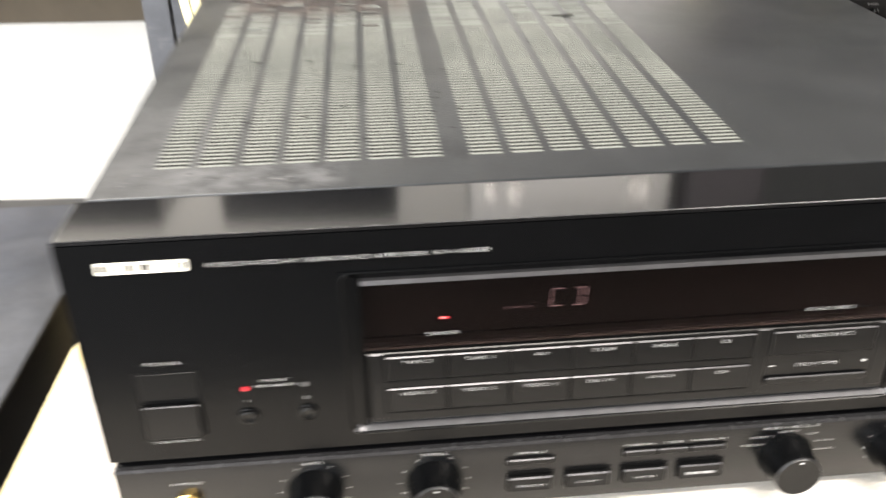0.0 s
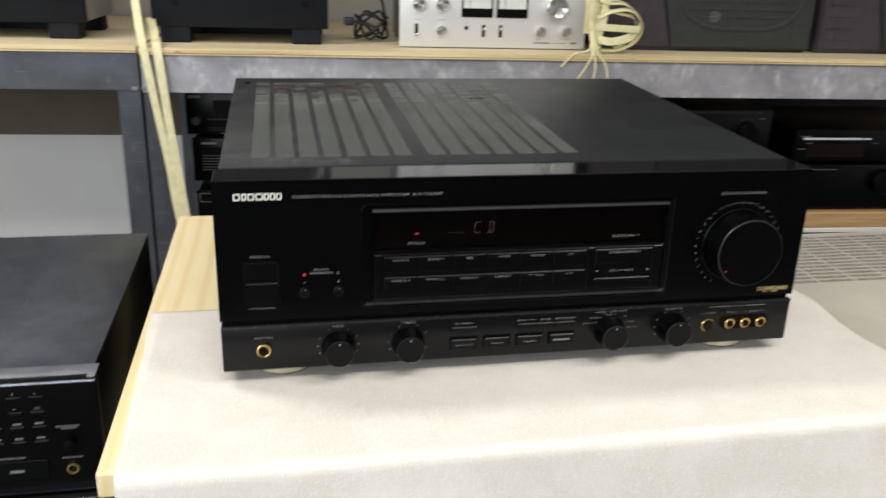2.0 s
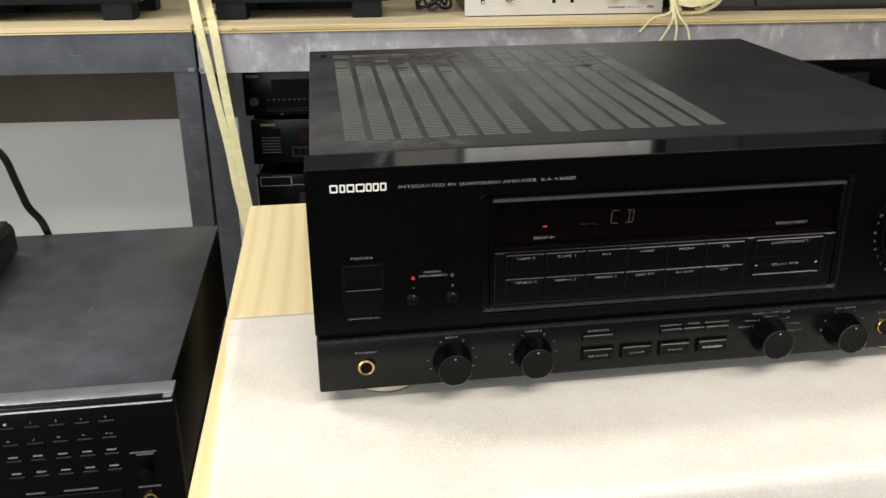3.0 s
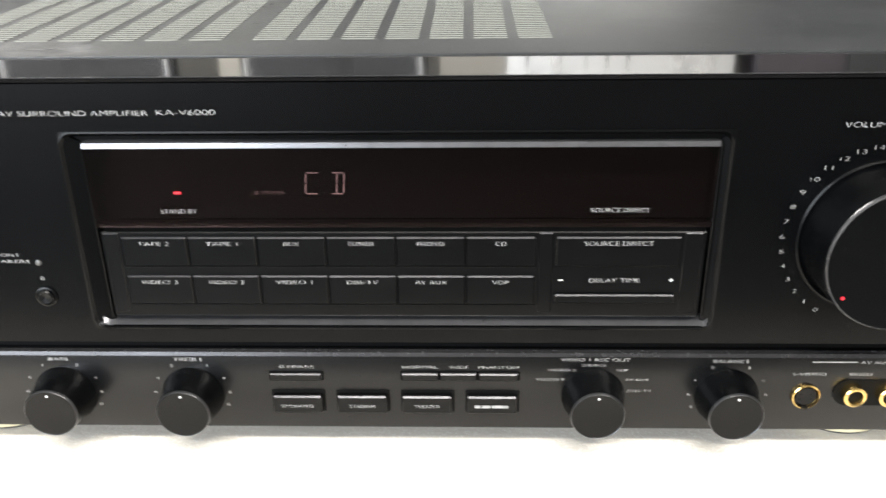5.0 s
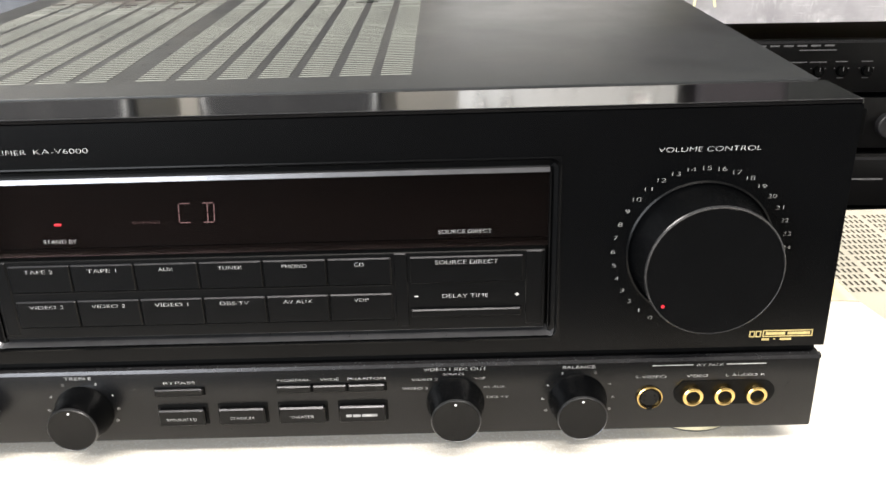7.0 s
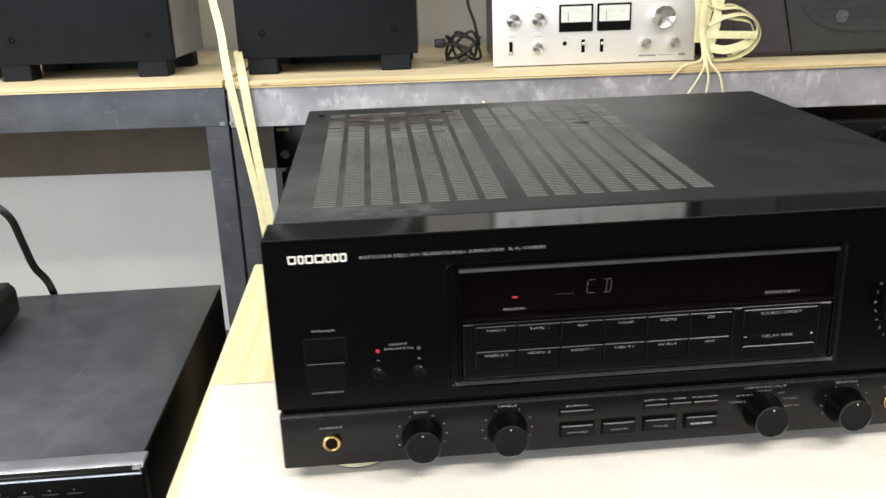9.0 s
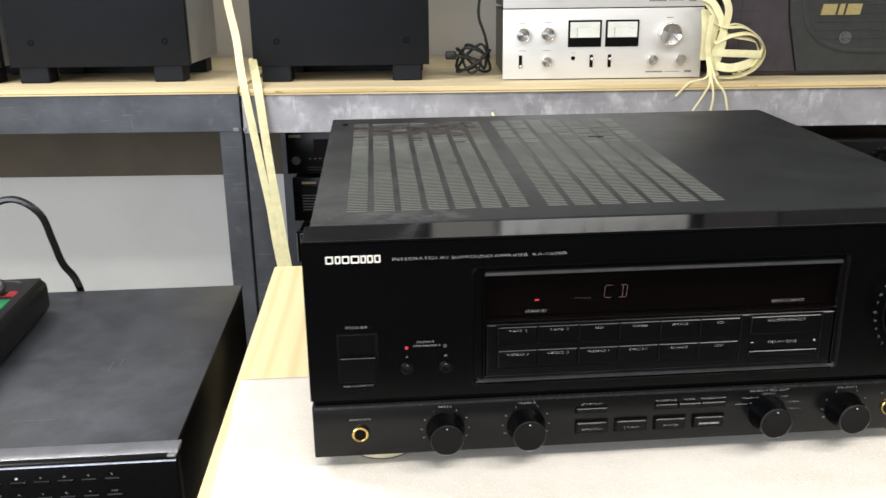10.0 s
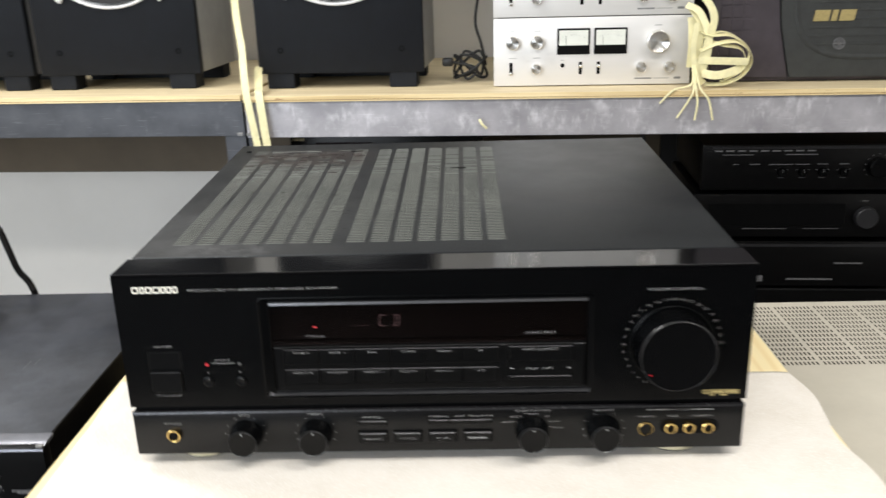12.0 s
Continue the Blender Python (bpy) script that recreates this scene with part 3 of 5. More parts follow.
part("top_strip", box(B(), 0, 0.44, 0.0, 0.033, Z(0.9005), Z(0.9025), 0.0005), GLOSSY, amp, "polished glossy black top strip of the front", smooth=0)
# lighter line puts the edge highlight into the worn strip edge
part("strip_edge", box(B(), 0.0004, 0.4396, -0.0002, 0.0003, Z(0.90225), Z(0.90262), 0.0001), EDGE_M, amp, "worn front edge of the top strip with its highlight", smooth=0)
part("groove", box(B(), 0.002, 0.438, 0.004, 0.03, Z(0.7968), Z(0.8008)), HOLE, amp, smooth=0)
part("lower_panel", box(B(), 0.0004, 0.4396, -0.0008, 0.03, Z(0.762), Z(0.7968), 0.0012, 2), LOWER, amp, "satin black lower control panel")
b = B()
prof = [(-0.0011, Z(0.7952)), (-0.0007, Z(0.7967)), (0.0012, Z(0.7971)), (0.0012, Z(0.7952))]
ends = [[b.verts.new((x, y, z)) for y, z in prof] for x in (0.0006, 0.4394)]
for k in range(4):
    b.faces.new((ends[0][k], ends[0][(k + 1) % 4], ends[1][(k + 1) % 4], ends[1][k]))
b.faces.new(ends[0]), b.faces.new(ends[1])
bmesh.ops.recalc_face_normals(b, faces=b.faces)
part("panel_edge", b, RIM, amp, "polished upper edge of the lower panel", smooth=0)
part("chassis", box(B(), 0.006, 0.434, 0.03, 0.368, Z(0.764), Z(0.895), 0.001), BLACK, amp)


def lid_z(y):
    return Z(0.9032) + 0.0315 * (y - 0.033)


def lid():
    bm = box(B(), 0.003, 0.437, 0.0332, 0.374, Z(0.768), Z(0.9032), 0.0010, 2)
    for v in bm.verts:
        if v.co.z > Z(0.85):
            v.co.z += 0.0315 * (v.co.y - 0.033)
    part("lid", bm, LID, amp, "scratched dusty black steel lid")


lid()
P, W = 0.0175, 0.0132
piece = B()
pv = [piece.verts.new(p) for p in ((0, 0, 0.0001), (W, 0, 0.0001), (W, 0.0012, 0.00035), (0, 0.0012, 0.00035), (0, 0.0017, -0.0002), (W, 0.0017, -0.0002))]
piece.faces.new(pv[:4]), piece.faces.new((pv[3], pv[2], pv[5], pv[4]))
piece.faces.new((pv[0], pv[3], pv[4])), piece.faces.new((pv[1], pv[5], pv[2]))
bmesh.ops.recalc_face_normals(piece, faces=piece.faces)
louvre = part("louvre", piece, LOUVRE, amp, smooth=0)
louvre.location = (0.0250, 0.058, lid_z(0.058))
for block, xs in ((0, 0.0250), (1, 0.1555)):
    for c in range(7):
        x0 = xs + c * P
        bm = B()
        for k in range(76):
            if block == 0 and c < 6 and k > 64 - 3 * (c % 3) and random.random() < 0.75:
                continue
            y = 0.058 + 0.0038 * k
            z = lid_z(y)
            if k < 21:
                if (block, c, k) != (0, 0, 0):
                    twin = new("louvre", louvre.data)
                    twin.parent = amp
                    twin.location = (x0, y, z)
                slot = bm.faces.new([bm.verts.new(p) for p in ((x0, y + 0.0018, lid_z(y + 0.0018) + 0.0002), (x0 + W, y + 0.0018, lid_z(y + 0.0018) + 0.0002), (x0 + W, y + 0.0036, lid_z(y + 0.0036) + 0.0002), (x0, y + 0.0036, lid_z(y + 0.0036) + 0.0002))])
                slot.material_index = 1
                continue
            vs = [bm.verts.new(p) for p in ((x0, y, z + 0.0001), (x0 + W, y, z + 0.0001), (x0 + W, y + 0.0012, z + 0.00035), (x0, y + 0.0012, z + 0.00035), (x0, y + 0.0017, z - 0.0002), (x0 + W, y + 0.0017, z - 0.0002))]
            bm.faces.new(vs[:4])
            bm.faces.new((vs[3], vs[2], vs[5], vs[4]))
            bm.faces.new((vs[0], vs[3], vs[4])), bm.faces.new((vs[1], vs[5], vs[2]))
            if k < 48 or random.random() < (76 - k) / 40:
                slot = bm.faces.new([bm.verts.new(p) for p in ((x0, y + 0.0018, lid_z(y + 0.0018) + 0.0002), (x0 + W, y + 0.0018, lid_z(y + 0.0018) + 0.0002), (x0 + W, y + 0.0036, lid_z(y + 0.0036) + 0.0002), (x0, y + 0.0036, lid_z(y + 0.0036) + 0.0002))])
                slot.material_index = 1
        bmesh.ops.recalc_face_normals(bm, faces=bm.faces)
        vent = part("vent_strip", bm, LOUVRE, amp, "dusty grey ventilation louvres over dark slots", smooth=0)
        vent.data.materials.append(DUSTSLOT)
        tagged(vent, kind="stuff")
def patch(name, cx, cy, rx, ry, material, label="", lift=0.0003, n=18):
    """An uneven flat stain on the sloping lid."""
    bm = B()
    ring = []
    for k in range(n):
        a = 2 * math.pi * k / n
        q = random.uniform(0.75, 1.12)
        x, y = cx + rx * q * math.cos(a), cy + ry * q * math.sin(a)
        ring.append(bm.verts.new((x, y, lid_z(y) + lift)))
    bm.faces.new(ring)
    bmesh.ops.recalc_face_normals(bm, faces=bm.faces)
    part(name, bm, material, amp, label, smooth=0)


random.seed(3)
for k in range(30):
    cx, cy = random.uniform(0.034, 0.140), random.gauss(0.324, 0.006)
    patch("rust_patch", cx, min(cy, 0.336), random.uniform(0.0012, 0.0065), random.uniform(0.0008, 0.0035), RUST, "reddish-brown rust patch", 0.0003 + 0.00002 * k, 11)
for k in range(16):
    x, y = 0.0250 + random.randrange(7) * P, random.gauss(0.290, 0.022)
    w = random.uniform(0.003, W)
    part("dust_ridge", box(B(), x, x + w, y, y + 0.0011, lid_z(y) + 0.0003, lid_z(y) + 0.0009), (LOUVRE, RUST)[k % 2], amp, smooth=0)
for x0, x1, y0 in ((0.042, 0.076, 0.3415), (0.078, 0.094, 0.3400), (0.126, 0.137, 0.338), (0.232, 0.246, 0.262)):
    part("dry_smear", box(B(), x0, x1, y0, y0 + 0.0014, lid_z(y0), lid_z(y0) + 0.0006), LOUVRE if x0 < 0.1 else HOLE, amp, smooth=0)
# screw and scuffs on the lid
part("lid_screw", lathe(B(), [(0.0, 0.0012), (0.0025, 0.0010), (0.003, 0.0)], (0.016, 0.345, lid_z(0.345)), 14, "z"), HOLE, amp)
SMUDGE = surface("pale_smudge", (0.055, 0.056, 0.058), 0.6, scale=300, amount=0.6)
for cx, cy, spread, count in ((0.050, 0.047, 0.006, 9), (0.074, 0.043, 0.005, 8), (0.022, 0.050, 0.010, 6)):
    for k in range(count):
        q = random.uniform(0.0003, 0.0012)
        patch("smudge", cx + random.gauss(0, spread), max(0.037, cy + random.gauss(0, spread * 0.5)), q * random.uniform(1, 2), q, SMUDGE, "", 0.0002, 9)
for cx, cy, length, turn in ((0.398, 0.080, 0.014, 25), (0.404, 0.074, 0.007, -40), (0.418, 0.064, 0.006, 60), (0.414, 0.108, 0.010, 15), (0.392, 0.093, 0.008, 70), (0.310, 0.205, 0.012, 10), (0.365, 0.300, 0.010, -20), (0.345, 0.240, 0.007, 50)):
    b = B()
    d = Vector((math.cos(radians(turn)), math.sin(radians(turn)), 0)) * length / 2
    e = Vector((-d.y, d.x, 0)).normalized() * 0.00022
    c = Vector((cx, cy, 0))
    b.faces.new([b.verts.new((p.x, p.y, lid_z(p.y) + 0.0002)) for p in (c - d, c - d * 0.2 - e, c + d, c + d * 0.3 + e)])
    part("lid_scratch", b, SMUDGE, amp, "fine pale scratch", smooth=0)
for k in range(40):
    patch("dust_fleck", random.uniform(0.03, 0.27), random.uniform(0.07, 0.33), random.uniform(0.0006, 0.003), random.uniform(0.0004, 0.0009), HOLE, "", 0.0011, 8)
# bare chips along the front edge of the strip
random.seed(11)
for x in (0.062, 0.066, 0.0895, 0.094, 0.0985, 0.103, 0.112, 0.1375, 0.148, 0.022, 0.4378):
    w, d = min(random.uniform(0.0005, 0.0030), 0.4396 - x), random.uniform(0.00006, 0.0002)
    bm = B()
    ring = [(x + w * q / 5, random.uniform(0.3, 1.0) * d) for q in range(6)]
    low = [bm.verts.new((px, -0.00012, Z(0.90240) - 0.7 * e)) for px, e in ring]
    top = [bm.verts.new((px, 0.00025 + e, Z(0.90263))) for px, e in ring]
    edge = [bm.verts.new((px, 0.0001, Z(0.90255))) for px, e in ring]
    for q in range(5):
        bm.faces.new((low[q], low[q + 1], edge[q + 1], edge[q]))
        bm.faces.new((edge[q], edge[q + 1], top[q + 1], top[q]))
    part("chip", bm, CHIP, amp, "bare metal chip on the edge", smooth=0)

# display window and its trims
part("display_window", box(B(), 0.1070, 0.3262, -0.0002, 0.0014, Z(0.8482), Z(0.8785)), SMOKED, amp, "smoked brown-black display window", smooth=0).visible_shadow = False
b = B()
prof = [(-0.0006, Z(0.8779)), (-0.0002, Z(0.8797)), (0.0022, Z(0.8797)), (0.0022, Z(0.8779))]
ends = [[b.verts.new((x, y, z)) for y, z in prof] for x in (0.1068, 0.3264)]
for k in range(4):
    b.faces.new((ends[0][k], ends[0][(k + 1) % 4], ends[1][(k + 1) % 4], ends[1][k]))
b.faces.new(ends[0]), b.faces.new(ends[1])
bmesh.ops.recalc_face_normals(b, faces=b.faces)
part("window_top_trim", b, TRIM, amp, "bright bevelled trim", smooth=0)
b = B()
prof = [(-0.0006, Z(0.8086)), (0.0045, Z(0.8112)), (0.0055, Z(0.8086))]
ends = [[b.verts.new((x, y, z)) for y, z in prof] for x in (0.1010, 0.3295)]
for k in range(3):
    b.faces.new((ends[0][k], ends[0][(k + 1) % 3], ends[1][(k + 1) % 3], ends[1][k]))
b.faces.new(ends[0]), b.faces.new(ends[1])
bmesh.ops.recalc_face_normals(b, faces=b.faces)
part("window_bottom_trim", b, TRIM, amp, "bright bevelled trim", smooth=0)
for xi, xo in ((0.1060, 0.1022), (0.3272, 0.3297)):
    b = B()
    d = xo - xi
    rim = [(xi + d, 0.0010, Z(0.8118)), (xi + 0.93 * d, 0.0000, Z(0.8104)), (xi + 0.72 * d, -0.0006, Z(0.8091)), (xi + 0.4 * d, -0.0008, Z(0.8084)), (xi, -0.0007, Z(0.8084))]
    low = [b.verts.new(p) for p in rim]
    tip = b.verts.new((xi, 0.0045, Z(0.8113)))
    back = [b.verts.new((p[0], 0.0052, p[2])) for p in rim]
    for q in range(4):
        b.faces.new((low[q], low[q + 1], tip))
        b.faces.new((low[q], back[q], back[q + 1], low[q + 1]))
    bmesh.ops.recalc_face_normals(b, faces=b.faces)
    part("trim_corner", b, TRIM, amp, "bright sloping trim corner", smooth=0)
for x in (0.1060, 0.3266):
    part("recess_lip", box(B(), x, x + 0.0007, -0.0002, 0.0045, Z(0.8114), Z(0.8790), 0.0003), KNOB, amp, smooth=0)
part("button_panel", box(B(), 0.1075, 0.3255, -0.0002, 0.0053, Z(0.8122), Z(0.8464), 0.0004), BUTTON, amp, smooth=0)

# display: stand-by lamp, segments
part("standby_lamp", box(B(), 0.1366, 0.1394, -0.0006, 0.0004, Z(0.8609), Z(0.8619), 0.0003), REDLED, amp, "lit red stand-by lamp", smooth=0)
lettering("BYPASS", 0.1632, 0.1738, Z(0.8572), Z(0.8586), 0.0094, amp, SEGMENT)


def segment(x0, z0, x1, z1, w=0.00042):
    b = B()
    d = Vector((x1 - x0, 0, z1 - z0)).normalized()
    s = Vector((d.z, 0, -d.x)) * w * 0.5
    p, q = Vector((x0, 0.0094, z0)), Vector((x1, 0.0094, z1))
    b.faces.new([b.verts.new(v) for v in (p + s, q + s, q - s, p - s)])
    part("display_segment", b, SEGMENT, amp, smooth=0)


def digit(x, strokes, w=0.0047, h=0.0080, z=Z(0.8575), lean=0.0006):
    for a, c, e, f in strokes:
        segment(x + a * w + c * lean, z + c * h, x + e * w + f * lean, z + f * h)


digit(0.1816, ((0, 0.05, 0, 0.47), (0, 0.53, 0, 0.95), (0.06, 1, 0.94, 1), (0.06, 0, 0.94, 0)))
digit(0.1908, ((0.45, 0.05, 0.45, 0.47), (0.45, 0.53, 0.45, 0.95), (1, 0.05, 1, 0.47), (1, 0.53, 1, 0.95), (0.06, 1, 0.94, 1), (0.06, 0, 0.94, 0)))

lettering("STAND BY", 0.1312, 0.1440, Z(0.8536), Z(0.8554), -0.0004, amp, PRINT)
lettering("SOURCE DIRECT", 0.2838, 0.3045, Z(0.8538), Z(0.8556), -0.0004, amp, PRINT)

# selector buttons
EDGE = [0.1145, 0.1390, 0.1642, 0.1894, 0.2146, 0.2398, 0.2652]
for row, (za, zb2, words) in enumerate(((0.8330, 0.8446, ("TAPE 2", "TAPE 1", "AUX", "TUNER", "PHONO", "CD")), (0.8174, 0.8292, ("VIDEO 3", "VIDEO 2", "VIDEO 1", "DBS/TV", "AV AUX", "VDP")))):
    for k, word in enumerate(words):
        xa, xb = EDGE[k] + 0.0002, EDGE[k + 1] - 0.0002
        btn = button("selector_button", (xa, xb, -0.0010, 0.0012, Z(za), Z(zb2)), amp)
        w = 0.0019 * len(word)
        xc = (xa + xb) / 2
        lettering(word, xc - w / 2, xc + w / 2, Z(zb2) - 0.0033, Z(zb2) - 0.0016, -0.00115, btn, PRINT)
    part("shadow_gap", box(B(), 0.1145, 0.2652, -0.0004, 0.00115, Z(za) - 0.0010, Z(za) - 0.0002), HOLE, amp, smooth=0)
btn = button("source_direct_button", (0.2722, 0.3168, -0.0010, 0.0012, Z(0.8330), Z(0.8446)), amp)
lettering("SOURCE DIRECT", 0.2822, 0.3068, Z(0.8412), Z(0.8432), -0.00115, btn, PRINT)
for xa, xb in ((0.2660, 0.2714), (0.3176, 0.3245), (0.1082, 0.1140)):
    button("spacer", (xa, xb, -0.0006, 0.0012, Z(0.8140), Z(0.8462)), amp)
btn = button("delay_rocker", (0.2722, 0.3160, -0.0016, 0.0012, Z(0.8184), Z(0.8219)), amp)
lettering("DELAY TIME", 0.2848, 0.3030, Z(0.8264), Z(0.8282), -0.0004, amp, PRINT)
bar(0.2735, 0.2752, Z(0.8272), Z(0.8275), -0.0002, amp)
bar(0.3136, 0.3152, Z(0.8272), Z(0.8275), -0.0002, amp)
bar(0.31425, 0.31455, Z(0.8266), Z(0.8281), -0.0002, amp)

# badge and title
for a, c in ((0.0135, 0.0182), (0.0190, 0.0224), (0.0230, 0.0275), (0.0281, 0.0333), (0.0337, 0.0372), (0.0376, 0.0412), (0.0417, 0.0455)):
    b = B()
    loops = [[b.verts.new(p) for p in rounded(a + e, c - e, Z(0.8886) + e, Z(0.8934) - e, 0.0007 - 0.5 * e, y, 4)] for e, y in ((0.0, -0.0002), (0.0002, -0.0009), (0.0008, -0.0009), (0.0010, -0.0002))]
    n = len(loops[0])
    for lo, hi in zip(loops, loops[1:]):
        for k in range(n):
            b.faces.new((lo[k], lo[(k + 1) % n], hi[(k + 1) % n], hi[k]))
    bmesh.ops.recalc_face_normals(b, faces=b.faces)
    part("badge_piece", b, CREAM, amp, "raised cream badge piece", smooth=30)
lettering("INTEGRATED AV SURROUND AMPLIFIER", 0.0525, 0.1320, Z(0.8893), Z(0.8914), -0.0004, amp, PRINT)
lettering("KA-V6000", 0.1350, 0.1550, Z(0.8895), Z(0.8916), -0.0004, amp, PRINT)

# power switch and speaker buttons
part("power_recess", box(B(), 0.0176, 0.0420, -0.0001, 0.002, Z(0.8124), Z(0.8446)), HOLE, amp, smooth=0)
part("power_rocker", box(B(), 0.0190, 0.0406, -0.0006, 0.001, Z(0.8305), Z(0.8438), 0.0002), BUTTON, amp, smooth=0)
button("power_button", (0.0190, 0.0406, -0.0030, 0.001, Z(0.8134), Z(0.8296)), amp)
lettering("POWER", 0.0234, 0.0362, Z(0.8475), Z(0.8493), -0.0004, amp, PRINT)
lettering("ON/STAND BY", 0.0205, 0.0388, Z(0.8094), Z(0.8108), -0.0004, amp, PRINT)
for x, word in ((0.0592, "A"), (0.0828, "B")):
    part("button_ring", lathe(B(), [(0.0040, -0.001), (0.0040, 0.0006), (0.0034, 0.0008), (0.0032, -0.001)], (x, 0, Z(0.8203)), 24), BUTTON, amp)
    part("speaker_button", lathe(B(), [(0.0029, -0.001), (0.0029, 0.0012), (0.0023, 0.0017), (0.0, 0.0013)], (x, 0, Z(0.8203)), 24), BUTTON, amp)
    lettering(word, x - 0.0007, x + 0.0007, Z(0.8272), Z(0.8286), -0.0004, amp, PRINT)
part("speaker_lamp", lathe(B(), [(0.0011, 0.0), (0.0011, 0.0005), (0.0, 0.0008)], (0.0592, 0, Z(0.8339)), 16), REDLED, amp, "lit red speaker lamp")
part("speaker_lamp", lathe(B(), [(0.0011, 0.0), (0.0011, 0.0005), (0.0, 0.0008)], (0.0825, 0, Z(0.8343)), 16), DARKLED, amp, "unlit speaker lamp")
lettering("FRONT", 0.0656, 0.0762, Z(0.8366), Z(0.8381), -0.0004, amp, PRINT)
lettering("SPEAKERS", 0.0628, 0.0794, Z(0.8341), Z(0.8356), -0.0004, amp, PRINT)

# volume control
VX, VZ = 0.3853, Z(0.8442)
knob = part("volume_knob", lathe(B(), [(0.0272, 0.0), (0.0262, 0.004), (0.0259, 0.018), (0.0257, 0.0204), (0.0250, 0.0211), (0.0, 0.0210)], (VX, 0, VZ), 72), KNOB, amp, "large round black volume knob")
part("knob_collar", lathe(B(), [(0.0288, 0.0), (0.0287, 0.0006), (0.0280, 0.0010), (0.0274, 0.0008), (0.0273, 0.0)], (VX, 0, VZ), 72), BLACK, amp)
part("knob_rim", lathe(B(), [(0.02592, 0.0202), (0.0257, 0.0209), (0.0254, 0.02122), (0.0251, 0.0211), (0.0254, 0.0203)], (VX, 0, VZ), 96), RIM, knob, "polished bevelled rim")
part("pointer_lamp", lathe(B(), [(0.0007, 0.0), (0.0007, 0.0003), (0.0, 0.0004)], (VX - 0.0183, -0.0210, VZ - 0.0134), 12), REDLED, knob, "lit red pointer lamp")
lettering("VOLUME CONTROL", 0.3665, 0.4045, Z(0.8841), Z(0.8862), -0.0004, amp, PRINT, shear=0.12)
for k in range(26):
    a = radians(239 - k * 9.93)
    word = str(k) if k < 25 else ""
    r = 0.0336
    x, z = VX + r * math.cos(a), VZ + r * math.sin(a)
    if word:
        w = 0.00017 if word == "1" else 0.00085 if k < 10 else 0.00135 if k == 11 else 0.00155
        lettering(word, x - w, x + w, z - 0.00092, z + 0.00092, -0.0004, amp, FAINTPRINT, name="scale_number")


def outline(x0, x1, z0, z1, w):
    b = B()
    for q in ((x0, x1, z0, z0 + w), (x0, x1, z1 - w, z1), (x0, x0 + w, z0 + w, z1 - w), (x1 - w, x1, z0 + w, z1 - w)):
        box(b, q[0], q[1], -0.0003, 0.0, q[2], q[3])
    part("gold_mark", b, GOLDPRINT, amp, smooth=0)


outline(0.4090, 0.4112, Z(0.8052), Z(0.8080), 0.0004)
outline(0.4115, 0.4137, Z(0.8052), Z(0.8080), 0.0004)
outline(0.4144, 0.4346, Z(0.8052), Z(0.8082), 0.0004)
for a, c, e, f in ((0.4156, 0.4234, 0.8061, 0.8073), (0.4245, 0.4335, 0.8061, 0.8073), (0.4142, 0.4172, 0.8036, 0.8045), (0.4190, 0.4196, 0.8040, 0.8043), (0.4216, 0.4262, 0.8036, 0.8045)):
    bar(a, c, Z(e), Z(f), 0.0, amp, GOLDPRINT, "gold_mark")

# lower panel: knobs
LY = -0.0008


def small_knob(x, ticks):
    kz = Z(0.7776)
    k = part("control_knob", lathe(B(), [(0.0122, 0.0), (0.0121, 0.0012), (0.0115, 0.0032), (0.0109, 0.0060), (0.0105, 0.0090), (0.0103, 0.0120), (0.0100, 0.0134), (0.0095, 0.0139), (0.0, 0.0138)], (x, LY, kz), 40), KNOB, amp, "black rotary control knob")
    part("knob_rim", lathe(B(), [(0.01022, 0.0130), (0.0101, 0.0136), (0.0098, 0.01398), (0.0096, 0.0138), (0.0098, 0.0130)], (x, LY, kz), 48), KNOBRIM, k)
    part("knob_dot", lathe(B(), [(0.0005, 0.0), (0.0, 0.00025)], (x, LY - 0.0139, kz + 0.0078), 10), PRINT, k)
    for a, word in ticks:
        r = 0.0136
        xx, zz = x + r * math.sin(radians(a)) * 1.08, Z(0.7788) + r * math.cos(radians(a))
        lettering(word, xx - 0.0006, xx + 0.0006, zz - 0.0006, zz + 0.0006, LY - 0.0003, amp, PRINT, name="scale_number")


SC = ((-28, "2"), (28, "2"), (-62, "4"), (62, "4"), (-90, "6"), (90, "6"), (-115, "8"), (115, "8"))
for x, word in ((0.0820, "BASS"), (0.1328, "TREBLE"), (0.3402, "BALANCE")):
    small_knob(x, SC)
    lettering(word, x - 0.00095 * len(word), x + 0.00095 * len(word), Z(0.7928), Z(0.7944), LY - 0.0003, amp, PRINT)
small_knob(0.2890, ())
lettering("VIDEO 1 REC OUT", 0.2760, 0.3020, Z(0.7932), Z(0.7948), LY - 0.0003, amp, PRINT)
for word, xc, zc in (("SOURCE", 0.2885, 0.7916), ("VIDEO 2", 0.2764, 0.7894), ("VIDEO 3", 0.2722, 0.7852), ("VDP", 0.2992, 0.7894), ("AV AUX", 0.3052, 0.7852), ("DBS/TV", 0.3066, 0.7802)):
    w = 0.00075 * len(word)
    lettering(word, xc - w, xc + w, Z(zc) - 0.0006, Z(zc) + 0.0006, LY - 0.0003, amp, PRINT)

